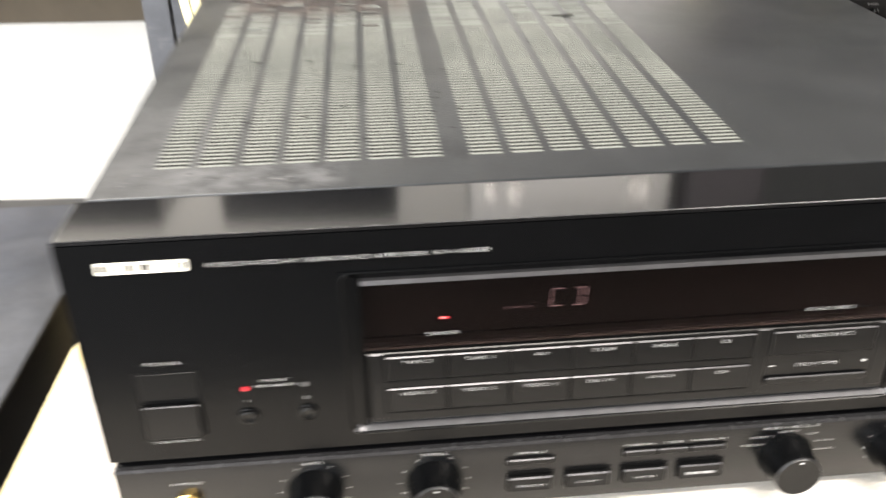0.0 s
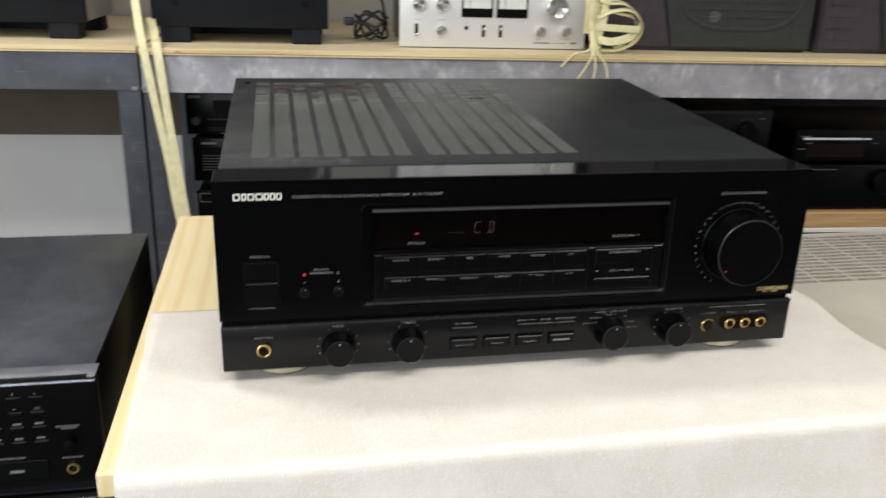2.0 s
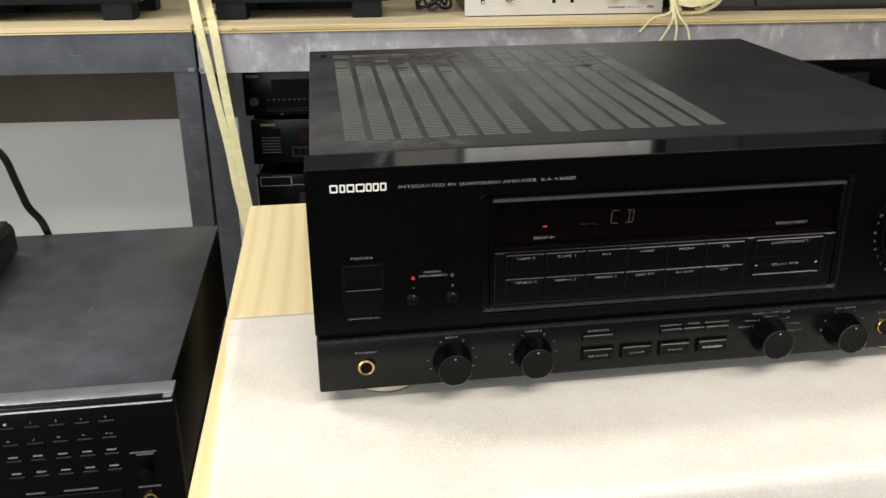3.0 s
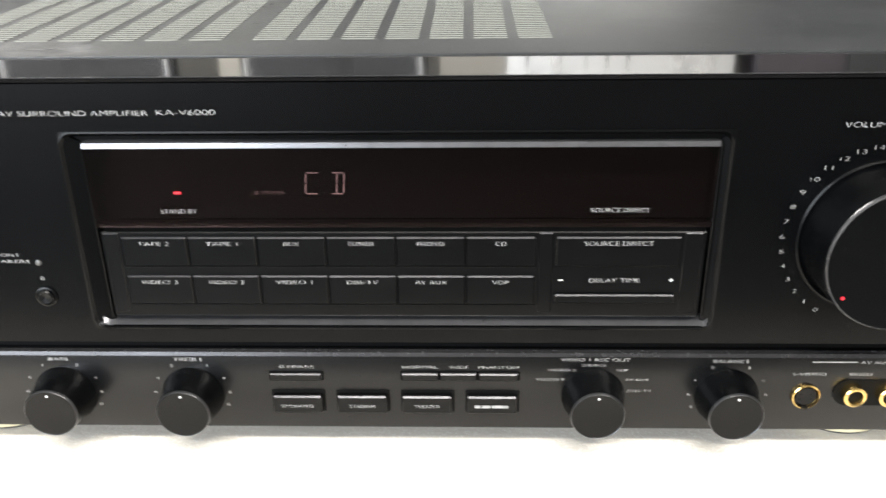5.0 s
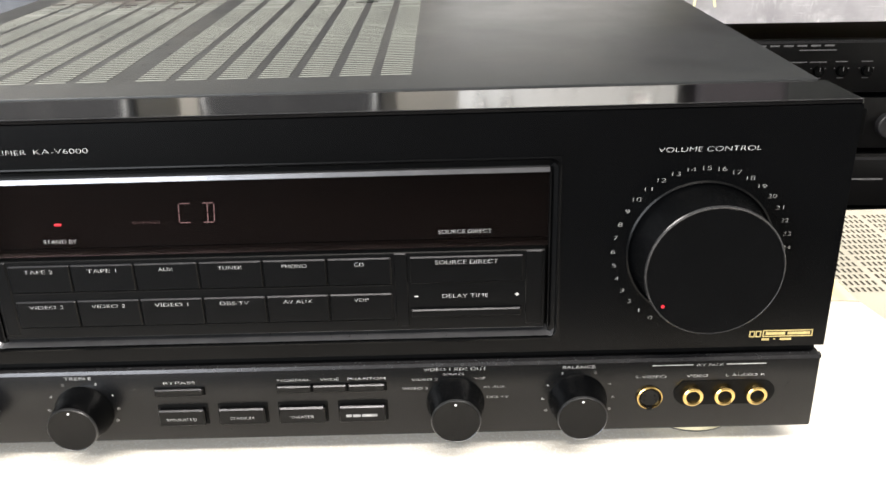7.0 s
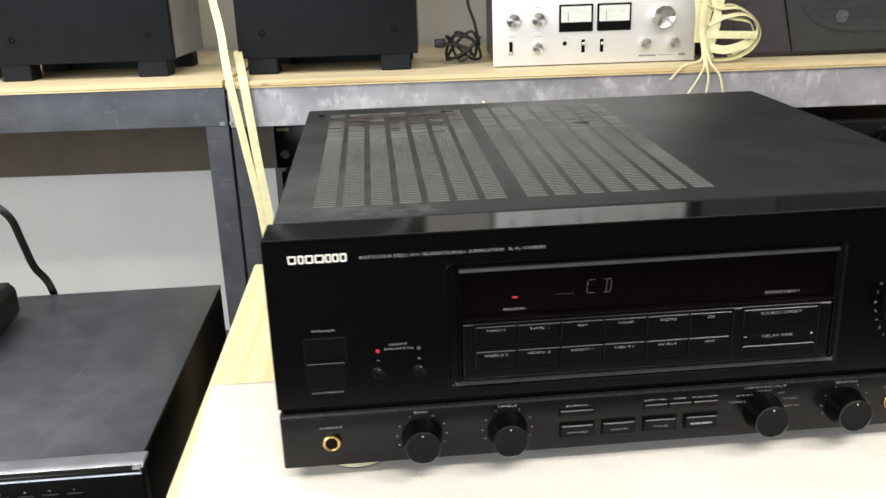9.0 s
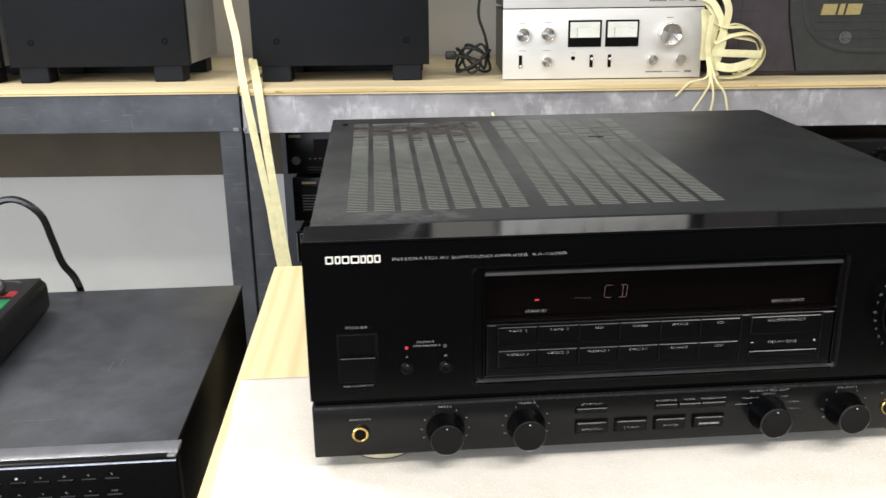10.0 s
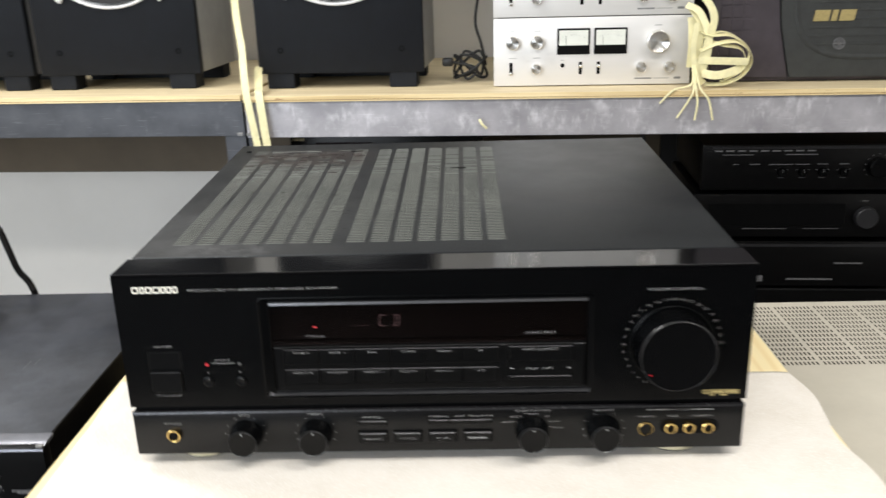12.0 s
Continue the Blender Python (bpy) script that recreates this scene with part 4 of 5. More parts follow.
# lower panel: buttons
for x0, x1, za, zb2, word, tx0, tx1 in ((0.1640, 0.1842, 0.7850, 0.7882, "BYPASS", 0.1680, 0.1812), (0.2150, 0.2292, 0.7852, 0.7884, "NORMAL", 0.2155, 0.2290), (0.2298, 0.2440, 0.7852, 0.7884, "WIDE", 0.2332, 0.2408), (0.2446, 0.2600, 0.7852, 0.7884, "PHANTOM", 0.2446, 0.2600)):
    part("button_slot", box(B(), x0 - 0.0004, x1 + 0.0006, LY - 0.0002, LY + 0.001, Z(za) - 0.0006, Z(zb2) + 0.0002), HOLE, amp, smooth=0)
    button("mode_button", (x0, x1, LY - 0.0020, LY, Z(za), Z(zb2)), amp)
    lettering(word, tx0, tx1, Z(0.7898), Z(0.7912), LY - 0.0003, amp, PRINT)
for x0, word in ((0.1645, "SIMULATED"), (0.1898, "STADIUM"), (0.2150, "THEATER"), (0.2402, "")):
    part("button_slot", box(B(), x0 - 0.0006, x0 + 0.0204, LY - 0.0002, LY + 0.001, Z(0.7702), Z(0.7800)), HOLE, amp, smooth=0)
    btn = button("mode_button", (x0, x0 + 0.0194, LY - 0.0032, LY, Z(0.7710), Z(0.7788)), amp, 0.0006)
    if word:
        w = 0.0007 * len(word)
        lettering(word, x0 + 0.0097 - w, x0 + 0.0097 + w, Z(0.7738), Z(0.7752), LY - 0.00335, btn, PRINT)
    else:
        for a, c in ((0.0030, 0.0052), (0.0058, 0.0090), (0.0096, 0.0160)):
            bar(x0 + a, x0 + c, Z(0.7740), Z(0.7751), LY - 0.0032, btn, GREYPRINT)

# sockets


def ring_socket(name, x, z, r, inner, depth, label):
    s = part(name, lathe(B(), [(r, -0.002), (r, depth), (r - 0.0006, depth + 0.0004), (inner + 0.0003, depth + 0.0002), (inner, depth - 0.001), (inner, -0.002)], (x, LY, Z(z)), 32), GOLD, amp, label)
    part("socket_hole", lathe(B(), [(inner, depth - 0.0012), (0.0, depth - 0.0010)], (x, LY, Z(z)), 24), HOLE, s)
    return s


ring_socket("headphone_socket", 0.0292, 0.7782, 0.0050, 0.0034, 0.0022, "gold-rimmed headphone socket")
lettering("PHONES", 0.0232, 0.0358, Z(0.7868), Z(0.7882), LY - 0.0003, amp, PRINT)
pod = B()
ring = [(0.4012 + math.copysign(0.0151, math.cos(q)) + 0.0058 * math.cos(q), Z(0.7799) + 0.0058 * math.sin(q)) for q in [2 * math.pi * (k + 0.5) / 32 for k in range(32)]]
lip = [pod.verts.new((x, LY - 0.0004, z)) for x, z in ring]
root = [pod.verts.new((x, LY + 0.001, z)) for x, z in ring]
pod.faces.new(lip)
for k in range(32):
    pod.faces.new((lip[k], lip[(k + 1) % 32], root[(k + 1) % 32], root[k]))
bmesh.ops.recalc_face_normals(pod, faces=pod.faces)
part("socket_plate", pod, HOLE, amp, "black oval socket plate")
for x in (0.3868, 0.4003, 0.4140):
    s = ring_socket("phono_socket", 0.40185 + (x - 0.40185) * 0.97, 0.7800, 0.0042, 0.0026, 0.0040, "gold-plated phono socket")
s = ring_socket("video_socket", 0.3702, 0.7782, 0.0053, 0.0047, 0.0010, "round gold-rimmed multi-pin socket")
part("insert", lathe(B(), [(0.0040, 0.0002), (0.0038, 0.0007), (0.0, 0.0007)], (0.3702, LY, Z(0.7782)), 24), DECK, s, "grey plastic insert")
for dx, dz in ((-0.0020, 0.0010), (0.0020, 0.0010), (-0.0022, -0.0012), (0.0022, -0.0012)):
    part("pin_hole", lathe(B(), [(0.0005, 0.0), (0.0, 0.0004)], (0.3702 + dx, LY - 0.0007, Z(0.7782) + dz), 8), HOLE, s)
part("key_notch", box(B(), 0.3690, 0.3714, LY - 0.0013, LY, Z(0.7728), Z(0.7742)), HOLE, s, smooth=0)
lettering("S-VIDEO", 0.3636, 0.3764, Z(0.7874), Z(0.7888), LY - 0.0003, amp, PRINT)
lettering("VIDEO", 0.3850, 0.3936, Z(0.7874), Z(0.7888), LY - 0.0003, amp, PRINT)
lettering("L AUDIO R", 0.4012, 0.4172, Z(0.7874), Z(0.7888), LY - 0.0003, amp, PRINT)
lettering("AV AUX", 0.3886, 0.3996, Z(0.7926), Z(0.7940), LY - 0.0003, amp, PRINT)
bar(0.3705, 0.3872, Z(0.7932), Z(0.79342), LY, amp, FAINTPRINT)
bar(0.4010, 0.4172, Z(0.7932), Z(0.79342), LY, amp, FAINTPRINT)

for x in (0.043, 0.3965):
    for y in (0.0335, 0.33):
        f = part("foot", lathe(B(), [(0.0, -0.0099), (0.0220, -0.0099), (0.0226, -0.0093), (0.0226, -0.0025), (0.0205, 0.002)], (x, y, 0.0), 44, "z"), FOOT, amp, "round cream-coloured foot")
        part("rubber_pad", lathe(B(), [(0.0, -0.0110), (0.0212, -0.0110), (0.0217, -0.0106), (0.0217, -0.0098)], (x, y, 0.0), 36, "z"), BLACKCABLE, f, "black rubber pad")

# ---- components ----


def component(name, m, w, h, d, label, category, group="", top=None):
    """A black hi-fi component: body with bevelled edges, proud front and feet. Local: x along the front, y into it."""
    c = thing(name, m, label, category, group)
    part("body", box(B(), 0.004, w - 0.004, 0.012, d, 0.008, h - (0.001 if top else 0), 0.002, 2), DECK, c)
    if top:
        part("lid", box(B(), 0.0036, w - 0.0036, 0.0122, d + 0.0004, h - 0.0025, h, 0.0008, 2), top, c, "scuffed black steel lid with reflections painted in grey")
    part("front_panel", box(B(), 0, w, 0, 0.012, 0.008, h, 0.0012, 2), DECK, c)
    for x in (0.05, w - 0.05):
        for y in (0.05, d - 0.05):
            part("foot", lathe(B(), [(0.014, 0.0), (0.016, 0.004), (0.016, 0.009)], (x, y, 0), 20, "z"), BLACKCABLE, c)
    return c


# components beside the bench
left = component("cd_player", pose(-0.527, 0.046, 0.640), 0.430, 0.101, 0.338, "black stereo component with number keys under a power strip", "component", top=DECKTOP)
b = B()
prof = [(0.020, 0.1002), (0.020, 0.1020), (0.0105, 0.1022)] + [(0.0085, 0.1020), (0.0010, 0.0996), (-0.0004, 0.0988), (-0.0007, 0.0978), (0.0005, 0.0972)]
ends = [[b.verts.new((x, y, z)) for y, z in prof] for x in (0.0, 0.43)]
for k in range(len(prof)):
    b.faces.new((ends[0][k], ends[0][k - 1], ends[1][k - 1], ends[1][k]))
b.faces.new(ends[0]), b.faces.new(ends[1])
bmesh.ops.recalc_face_normals(b, faces=b.faces)
part("front_top_strip", b, surface("satin_dark_strip", (0.23, 0.236, 0.265), 0.26, 0.6, scale=40, vary=0.05), left, "polished rounded strip on the front's top edge", smooth=40)
part("corner_chip", box(B(), 0.4245, 0.4302, -0.0008, 0.0030, 0.1008, 0.1025, 0.0004), CHIP, left, "bare metal chip on the strip's corner", smooth=0)
for x, y, w, d in ((0.345, 0.140, 0.0006, 0.018), (0.352, 0.150, 0.0005, 0.012), (0.300, 0.060, 0.030, 0.0006)):
    part("scratch", box(B(), x, x + w, y, y + d, 0.1008, 0.10115), DIMPRINT, left, "fine pale scratch", smooth=0)
for r in range(4):
    for c in range(9):
        x, z = 0.258 + c * 0.0155, 0.0855 - r * 0.0126
        button("key", (x, x + 0.0104, -0.0016, 0.0005, z - 0.0004, z + 0.0026), left, 0.0007)
        if c > 1:
            if r < 2 and c >= 4:
                num = str((c - 3) + 5 * r)
                lettering(num, x + 0.0036, x + 0.0036 + 0.0018 * len(num), z + 0.0038, z + 0.0056, -0.0004, left, PRINT, name="key_number")
            else:
                bar(x + 0.002, x + 0.008, z + 0.0040, z + 0.0051, 0.0, left, GREYPRINT)
part("play_panel", box(B(), 0.323, 0.390, -0.0012, 0.001, 0.016, 0.0330, 0.0006), BUTTON, left, smooth=0)
for a, c in ((0.333, 0.337), (0.362, 0.372)):
    bar(a, c, 0.0235, 0.0255, -0.0012, left, GREYPRINT)
for a, c, z in ((0.328, 0.340, 0.0350), (0.352, 0.374, 0.0350), (0.398, 0.415, 0.0600), (0.402, 0.413, 0.0582), (0.400, 0.415, 0.0325)):
    bar(a, c, z, z + 0.0012, 0.0, left, DIMPRINT)
part("level_knob", lathe(B(), [(0.0045, 0.0), (0.0045, 0.008), (0.0, 0.009)], (0.408, 0, 0.048), 20), KNOB, left)
j = part("headphone_socket", lathe(B(), [(0.0046, -0.001), (0.0046, 0.0016), (0.0030, 0.0016), (0.0030, -0.001)], (0.407, 0, 0.0235), 24), GOLD, left, "gold-rimmed headphone socket")
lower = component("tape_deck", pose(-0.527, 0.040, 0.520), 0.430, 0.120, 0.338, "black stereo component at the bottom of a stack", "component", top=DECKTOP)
part("edge_strip", box(B(), 0, 0.428, -0.001, 0.006, 0.1185, 0.1202, 0.0003), TRIM, lower, smooth=0)
for a, c in ((0.30, 0.32), (0.328, 0.345), (0.37, 0.41)):
    bar(a, c, 0.096, 0.0985, 0.0, lower, DIMPRINT)
stand = thing("side_stand", pose(-0.312, 0.21, 0), "plain dark stand under stacked components", "stand")
part("top", box(B(), -0.22, 0.22, -0.17, 0.18, 0.50, 0.52, 0.002), DECK, stand)
for x in (-0.2, 0.17):
    for y in (-0.15, 0.13):
        part("leg", box(B(), x, x + 0.03, y, y + 0.03, 0, 0.50, 0.002), DECK, stand)

# beige component with a slotted lid
beige = thing("beige_component", pose(0.546, -0.03, 0.575), "beige metal component with a slotted ventilated lid", "component")
part("case", box(B(), 0, 0.44, 0, 0.45, 0.008, 0.125, 0.003, 2), BEIGE, beige)
for x in (0.05, 0.39):
    for y in (0.05, 0.40):
        part("foot", lathe(B(), [(0.014, 0.0), (0.016, 0.008)], (x, y, 0), 20, "z"), BLACKCABLE, beige)
for r in range(14):
    bm = B()
    y = 0.280 + r * 0.0112
    for g in range(9):
        for k in range(10):
            x = 0.016 + g * 0.0462 + k * 0.0043
            bm.faces.new([bm.verts.new(p) for p in ((x, y, 0.1253), (x + 0.0019, y, 0.1253), (x + 0.0019, y + 0.0071, 0.1253), (x, y + 0.0071, 0.1253))])
    tagged(part("vent_strip", bm, SLOT, beige, "row of short dark ventilation slots", smooth=0), kind="stuff")
stand2 = thing("side_stand", pose(0.766, 0.19, 0), "plain dark stand under a beige component", "stand")
part("top", box(B(), -0.22, 0.22, -0.2, 0.2, 0.555, 0.575, 0.002), DECK, stand2)
for x in (-0.2, 0.17):
    for y in (-0.18, 0.15):
        part("leg", box(B(), x, x + 0.03, y, y + 0.03, 0, 0.555, 0.002), DECK, stand2)

# power strip, plug and cable on the component
strip = thing("power_strip", pose(-0.275, 0.332, 0.7422, 0, 0, 2), "black power strip with coloured socket plates lying on a component", "power strip")
bm = box(B(), -0.078, 0, -0.40, 0, 0, 0.034, 0.009, 4)
part("housing", bm, DECK, strip)
# greyer top over black sides puts grazing sheen and side shade into colour
part("cover", box(B(), -0.0730, -0.0050, -0.3950, -0.0050, 0.0325, 0.03435, 0.0010, 2), STRIPTOP, strip, "dusty plastic cover, greyer than the sides for its sheen")
seal = smooth_line([(-0.040 + 0.021 * math.cos(radians(a)), -0.020 + 0.009 * math.sin(radians(a)), 0.0344) for a in range(-20, 181, 20)])
part("moulded_arc", sweep(B(), seal, 0.0006, 0.0004), DIMPRINT, strip)
for y, mt, lb in ((-0.036, REDP, "red socket plate"), (-0.082, GREENP, "green socket plate"), (-0.130, YELLOWP, "yellow socket plate"), (-0.18, REDP, "red socket plate")):
    plate = part("socket_plate", box(B(), -0.058, -0.013, y - 0.019, y + (0.019 if mt is not REDP else -0.006), 0.0335, 0.0350, 0.0006), mt, strip, lb)
    slot_y = y if mt is not REDP else y - 0.0125
    for x in (-0.046, -0.024):
        part("socket_slot", box(B(), x, x + 0.003, slot_y - 0.005, slot_y + 0.005, 0.0350, 0.0353), HOLE, plate, smooth=0)
plug = thing("power_plug", pose(-0.344, 0.268, 0.777), "black mains plug with a looping grey cable", "plug")
part("plug_body", box(B(), -0.018, 0.018, -0.014, 0.014, 0, 0.045, 0.006, 3), BLACKCABLE, plug)
loop = smooth_line([(0.0, 0.0, 0.035), (-0.024, 0.05, 0.030), (-0.020, 0.105, 0.036), (0.004, 0.115, 0.058), (0.028, 0.117, 0.063), (0.049, 0.118, 0.047), (0.057, 0.119, 0.018), (0.063, 0.120, -0.007), (0.075, 0.124, -0.036), (0.08, 0.132, -0.12), (0.085, 0.134, -0.25)])
part("cable", sweep(B(), loop, 0.0038, 0.0027), CABLE, plug, "grey-brown flat twin cable")
part("cable_tie_loop", sweep(B(), smooth_line([(0.018, 0.0, 0.012), (0.045, 0.01, 0.014), (0.052, 0.0, 0.008), (0.04, -0.012, 0.006), (0.018, -0.008, 0.008)]), 0.003, 0.003), BLACKCABLE, plug)

# ---- things on the upper shelf ----


def LS(u, v, z):
    return SHELF @ pose(u, v, z)


def woofer_box(u, z, w, label):
    s = thing("loudspeaker", LS(u, 0.10, z), label, "loudspeaker", "black woofer cabinets on the shelf")
    h, d = 0.75, 0.25
    part("cabinet", box(B(), 0, w, 0, 0.02, 0.033, h, 0.002, 2), CABBLACK, s)
    part("cabinet_sides", box(B(), 0.001, w - 0.001, 0.02, d, 0.035, h - 0.002, 0.002), CABSIDE, s, "grey laminate cabinet sides")
    for x in (0.016, w - 0.078):
        for y in (0.004, d - 0.056):
            part("foot_block", box(B(), x, x + 0.062, y, y + 0.05, 0, 0.035, 0.002), CABBLACK, s)
    cx, cz, R = w / 2, 0.355, 0.178
    part("woofer_ring", lathe(B(), [(R, 0.0), (R, 0.005), (R - 0.0025, 0.0075), (R - 0.0055, 0.0068), (R - 0.007, 0.0)], (cx, 0, cz), 64), WHITERING, s, "white woofer rim")
    part("woofer_cone", lathe(B(), [(R - 0.012, 0.004), (R - 0.03, 0.008), (R - 0.045, 0.002), (0.05, 0.001), (0.045, 0.004), (0.0, 0.010)], (cx, 0, cz), 48), CONE, s)
    # rail added at the back to keep the gap under the cabinet dark
    part("gap_shade_rail", box(B(), 0.016, w - 0.016, d - 0.040, d - 0.024, 0.0, 0.035, 0.001), CABBLACK, s)
    for x, lean in ((0.076, 35), (w - 0.076, -35)):
        clamp = part("grille_clamp", box(B(), -0.007, 0.007, -0.009, 0.0, -0.011, 0.011, 0.003, 2), WHITERING, s, "white metal grille clamp", smooth=60)
        clamp.matrix_local = pose(x, 0, 0.203, 0, lean, 0)
    for x in (0.052, w - 0.047):
        part("screw_hole", lathe(B(), [(0.0065, -0.001), (0.0065, 0.0008), (0.004, 0.001), (0.003, -0.002), (0.0, -0.002)], (x, 0, 0.084), 16), HOLE, s)
    return s


woofer_box(-0.890, 0.8425, 0.372, "black wooden loudspeaker cabinet on block feet, on the shelf")
woofer_box(-0.500, 0.8425, 0.378, "black wooden loudspeaker cabinet with grey side and white woofer rim")
woofer_box(0.012, 0.839, 0.371, "black wooden loudspeaker cabinet on block feet beside straps")


def al_knob(parent, x, z, r, d):
    k = part("knob", lathe(B(), [(r, 0.0), (r * 0.97, d - 0.001), (r * 0.90, d), (r * 0.87, d - 0.0004), (0.0, d - 0.0002)], (0, 0, 0), 40), KNOBAL, parent, "turned aluminium knob")
    k.location = (x, 0, z)
    return k


def silver_amp(z, meters, label):
    s = thing("silver_amplifier", LS(0.537, 0.08, z), label, "amplifier", "stacked silver amplifiers")
    w, h = 0.415, 0.1425
    part("front_panel", box(B(), 0, w, 0, 0.006, 0.001, h, 0.001, 2), SILVER, s, "brushed silver front panel")
    part("case", box(B(), 0.006, w - 0.006, 0.006, 0.30, 0.003, h - 0.002, 0.002), DECK, s, "black steel case")
    for x in (0.05, w - 0.05):
        for y in (0.05, 0.26):
            part("foot", lathe(B(), [(0.012, -0.0008), (0.012, 0.004)], (x, y, 0), 16, "z"), BLACKCABLE, s)
    al_knob(s, 0.041, 0.092, 0.0145, 0.016), al_knob(s, 0.092, 0.093, 0.0145, 0.016)
    al_knob(s, 0.091, 0.037, 0.0110, 0.014)
    al_knob(s, 0.344, 0.091, 0.0235, 0.022)
    al_knob(s, 0.312, 0.038, 0.0115, 0.014), al_knob(s, 0.370, 0.038, 0.0115, 0.014)
    if meters:
        for x in (0.135, 0.2125):
            mt = part("meter", box(B(), x, x + 0.069, -0.003, 0.001, 0.066, 0.120, 0.001), HOLE, s, "needle meter in a black frame")
            part("meter_card", box(B(), x + 0.004, x + 0.065, -0.0036, -0.0030, 0.085, 0.116), METER, mt, smooth=0)
            part("needle", box(B(), x + 0.018, x + 0.0187, -0.0040, -0.0037, 0.086, 0.104), HOLE, mt, smooth=0)
            for q in range(9):
                part("scale_mark", box(B(), x + 0.012 + q * 0.0055, x + 0.0125 + q * 0.0055, -0.0039, -0.0037, 0.105 - 0.00025 * (q - 4) ** 2, 0.108 - 0.00025 * (q - 4) ** 2), GREYPRINT, mt, smooth=0)
    for x in (0.037, 0.185, 0.223):
        lv = part("lever_slot", box(B(), x - 0.0035, x + 0.0035, -0.0006, 0.001, 0.024, 0.050), HOLE, s, smooth=0)
        part("lever", lathe(B(), [(0.0022, 0.0), (0.0034, 0.010), (0.0, 0.012)], (x, 0, 0.042 if x > 0.1 else 0.028), 12), KNOBAL, lv)
    part("socket", lathe(B(), [(0.0045, 0.0), (0.004, 0.001), (0.0, 0.0005)], (0.147, 0, 0.043), 16), HOLE, s)
    for a, c, z0, z1 in ((0.300, 0.335, 0.0120, 0.0150), (0.340, 0.372, 0.0128, 0.0140), (0.382, 0.396, 0.0115, 0.0160), (0.034, 0.046, 0.1145, 0.1157), (0.086, 0.100, 0.1150, 0.1162), (0.034, 0.048, 0.0590, 0.0600), (0.084, 0.100, 0.0590, 0.0600), (0.338, 0.352, 0.1225, 0.1240), (0.143, 0.151, 0.0535, 0.0543)):
        bar(a, c, z0, z1, 0.0, s, GREYPRINT)
    return s


silver_amp(0.8398, True, "silver stereo amplifier with two needle meters")
silver_amp(0.9834, False, "silver stereo amplifier stacked on another")
for k in range(2, 6):
    silver_amp(0.8398 + 0.1436 * k, False, "silver stereo amplifier high up in a stack")


def grille_speaker(u, label):
    s = thing("karaoke_loudspeaker", LS(u, 0.10, 0.8395), label, "loudspeaker", "mesh-fronted loudspeakers")
    w, h, gx = 0.505, 0.86, 0.168
    part("cabinet", box(B(), 0.004, w, 0.004, 0.34, 0.0, h, 0.006, 2), BEZEL, s, "purple-brown vinyl cabinet")
    # rounded bezel with a curved edge towards the mesh
    bm = B()
    n = 16
    ring = []
    for k in range(n + 1):
        z = 0.010 + (h - 0.02) * k / n
        edge = gx - 0.030 * math.sin(math.pi * min(1.0, (z - 0.01) / 0.33)) ** 1.2
        ring.append((edge, z))
    front = [bm.verts.new((0.010, 0.0, 0.010))] + [bm.verts.new((x, -0.004, z)) for x, z in ring] + [bm.verts.new((0.010, 0.0, h - 0.01))]
    bm.faces.new(front)
    ext = bmesh.ops.extrude_face_region(bm, geom=list(bm.faces))
    for v in [g for g in ext["geom"] if isinstance(g, bmesh.types.BMVert)]:
        v.co.y += 0.010
    bmesh.ops.recalc_face_normals(bm, faces=bm.faces)
    part("bezel", bm, BEZEL, s, "purple-brown side bezel")
    for r in range(9):
        for c in range(4):
            x, z = 0.022 + c * 0.024, 0.030 + r * 0.026
            part("bezel_tile", box(B(), x, x + 0.021, -0.0026, 0.001, z, z + 0.023, 0.0008), BEZEL, s, smooth=0)
    bm = B()
    ring = [(x + 0.002, z) for x, z in ring] + [(w - 0.004, h - 0.01), (w - 0.004, 0.010)]
    bm.faces.new([bm.verts.new((x, -0.010, z)) for x, z in ring])
    ext = bmesh.ops.extrude_face_region(bm, geom=list(bm.faces))
    for v in [g for g in ext["geom"] if isinstance(g, bmesh.types.BMVert)]:
        v.co.y += 0.016
    bmesh.ops.recalc_face_normals(bm, faces=bm.faces)
    part("grille", bm, MESHG, s, "dark perforated metal grille", smooth=0)
    # raised rounded ridge pressed into the mesh
    cx, cz = 0.335, 0.215
    pts = [(cx + 0.165 * math.copysign(abs(math.cos(a)) ** 0.6, math.cos(a)) * (1 if math.cos(a) < 0 else 0.9), -0.0105, cz + 0.165 * math.copysign(abs(math.sin(a)) ** 0.6, math.sin(a))) for a in [2 * math.pi * k / 72 for k in range(73)]]
    part("grille_ridge", sweep(B(), pts, 0.006, 0.002, 8, (0, 0, 1)), MESHG, s, smooth=60)
    for k in range(17):
        z = 0.075 + 0.017 * k
        part("grille_rib", box(B(), 0.20, 0.465, -0.0112, -0.0098, z, z + 0.004, 0.0004), MESHG, s, smooth=0)
    for k in range(3):
        b = B()
        x = 0.208 + k * 0.034
        wd = (0.030, 0.011, 0.030)[k]
        x = (0.206, 0.241, 0.257)[k]
        vs = [b.verts.new(p) for p in ((x, -0.0135, 0.124), (x + wd, -0.0135, 0.124), (x + wd + 0.004, -0.0135, 0.146), (x + 0.004, -0.0135, 0.146))]
        b.faces.new(vs)
        ext = bmesh.ops.extrude_face_region(b, geom=list(b.faces))
        for v in [g for g in ext["geom"] if isinstance(g, bmesh.types.BMVert)]:
            v.co.y += 0.003
        bmesh.ops.recalc_face_normals(b, faces=b.faces)
        part("badge_bar", b, GOLDPRINT, s, "slanted gold badge plate", smooth=0)
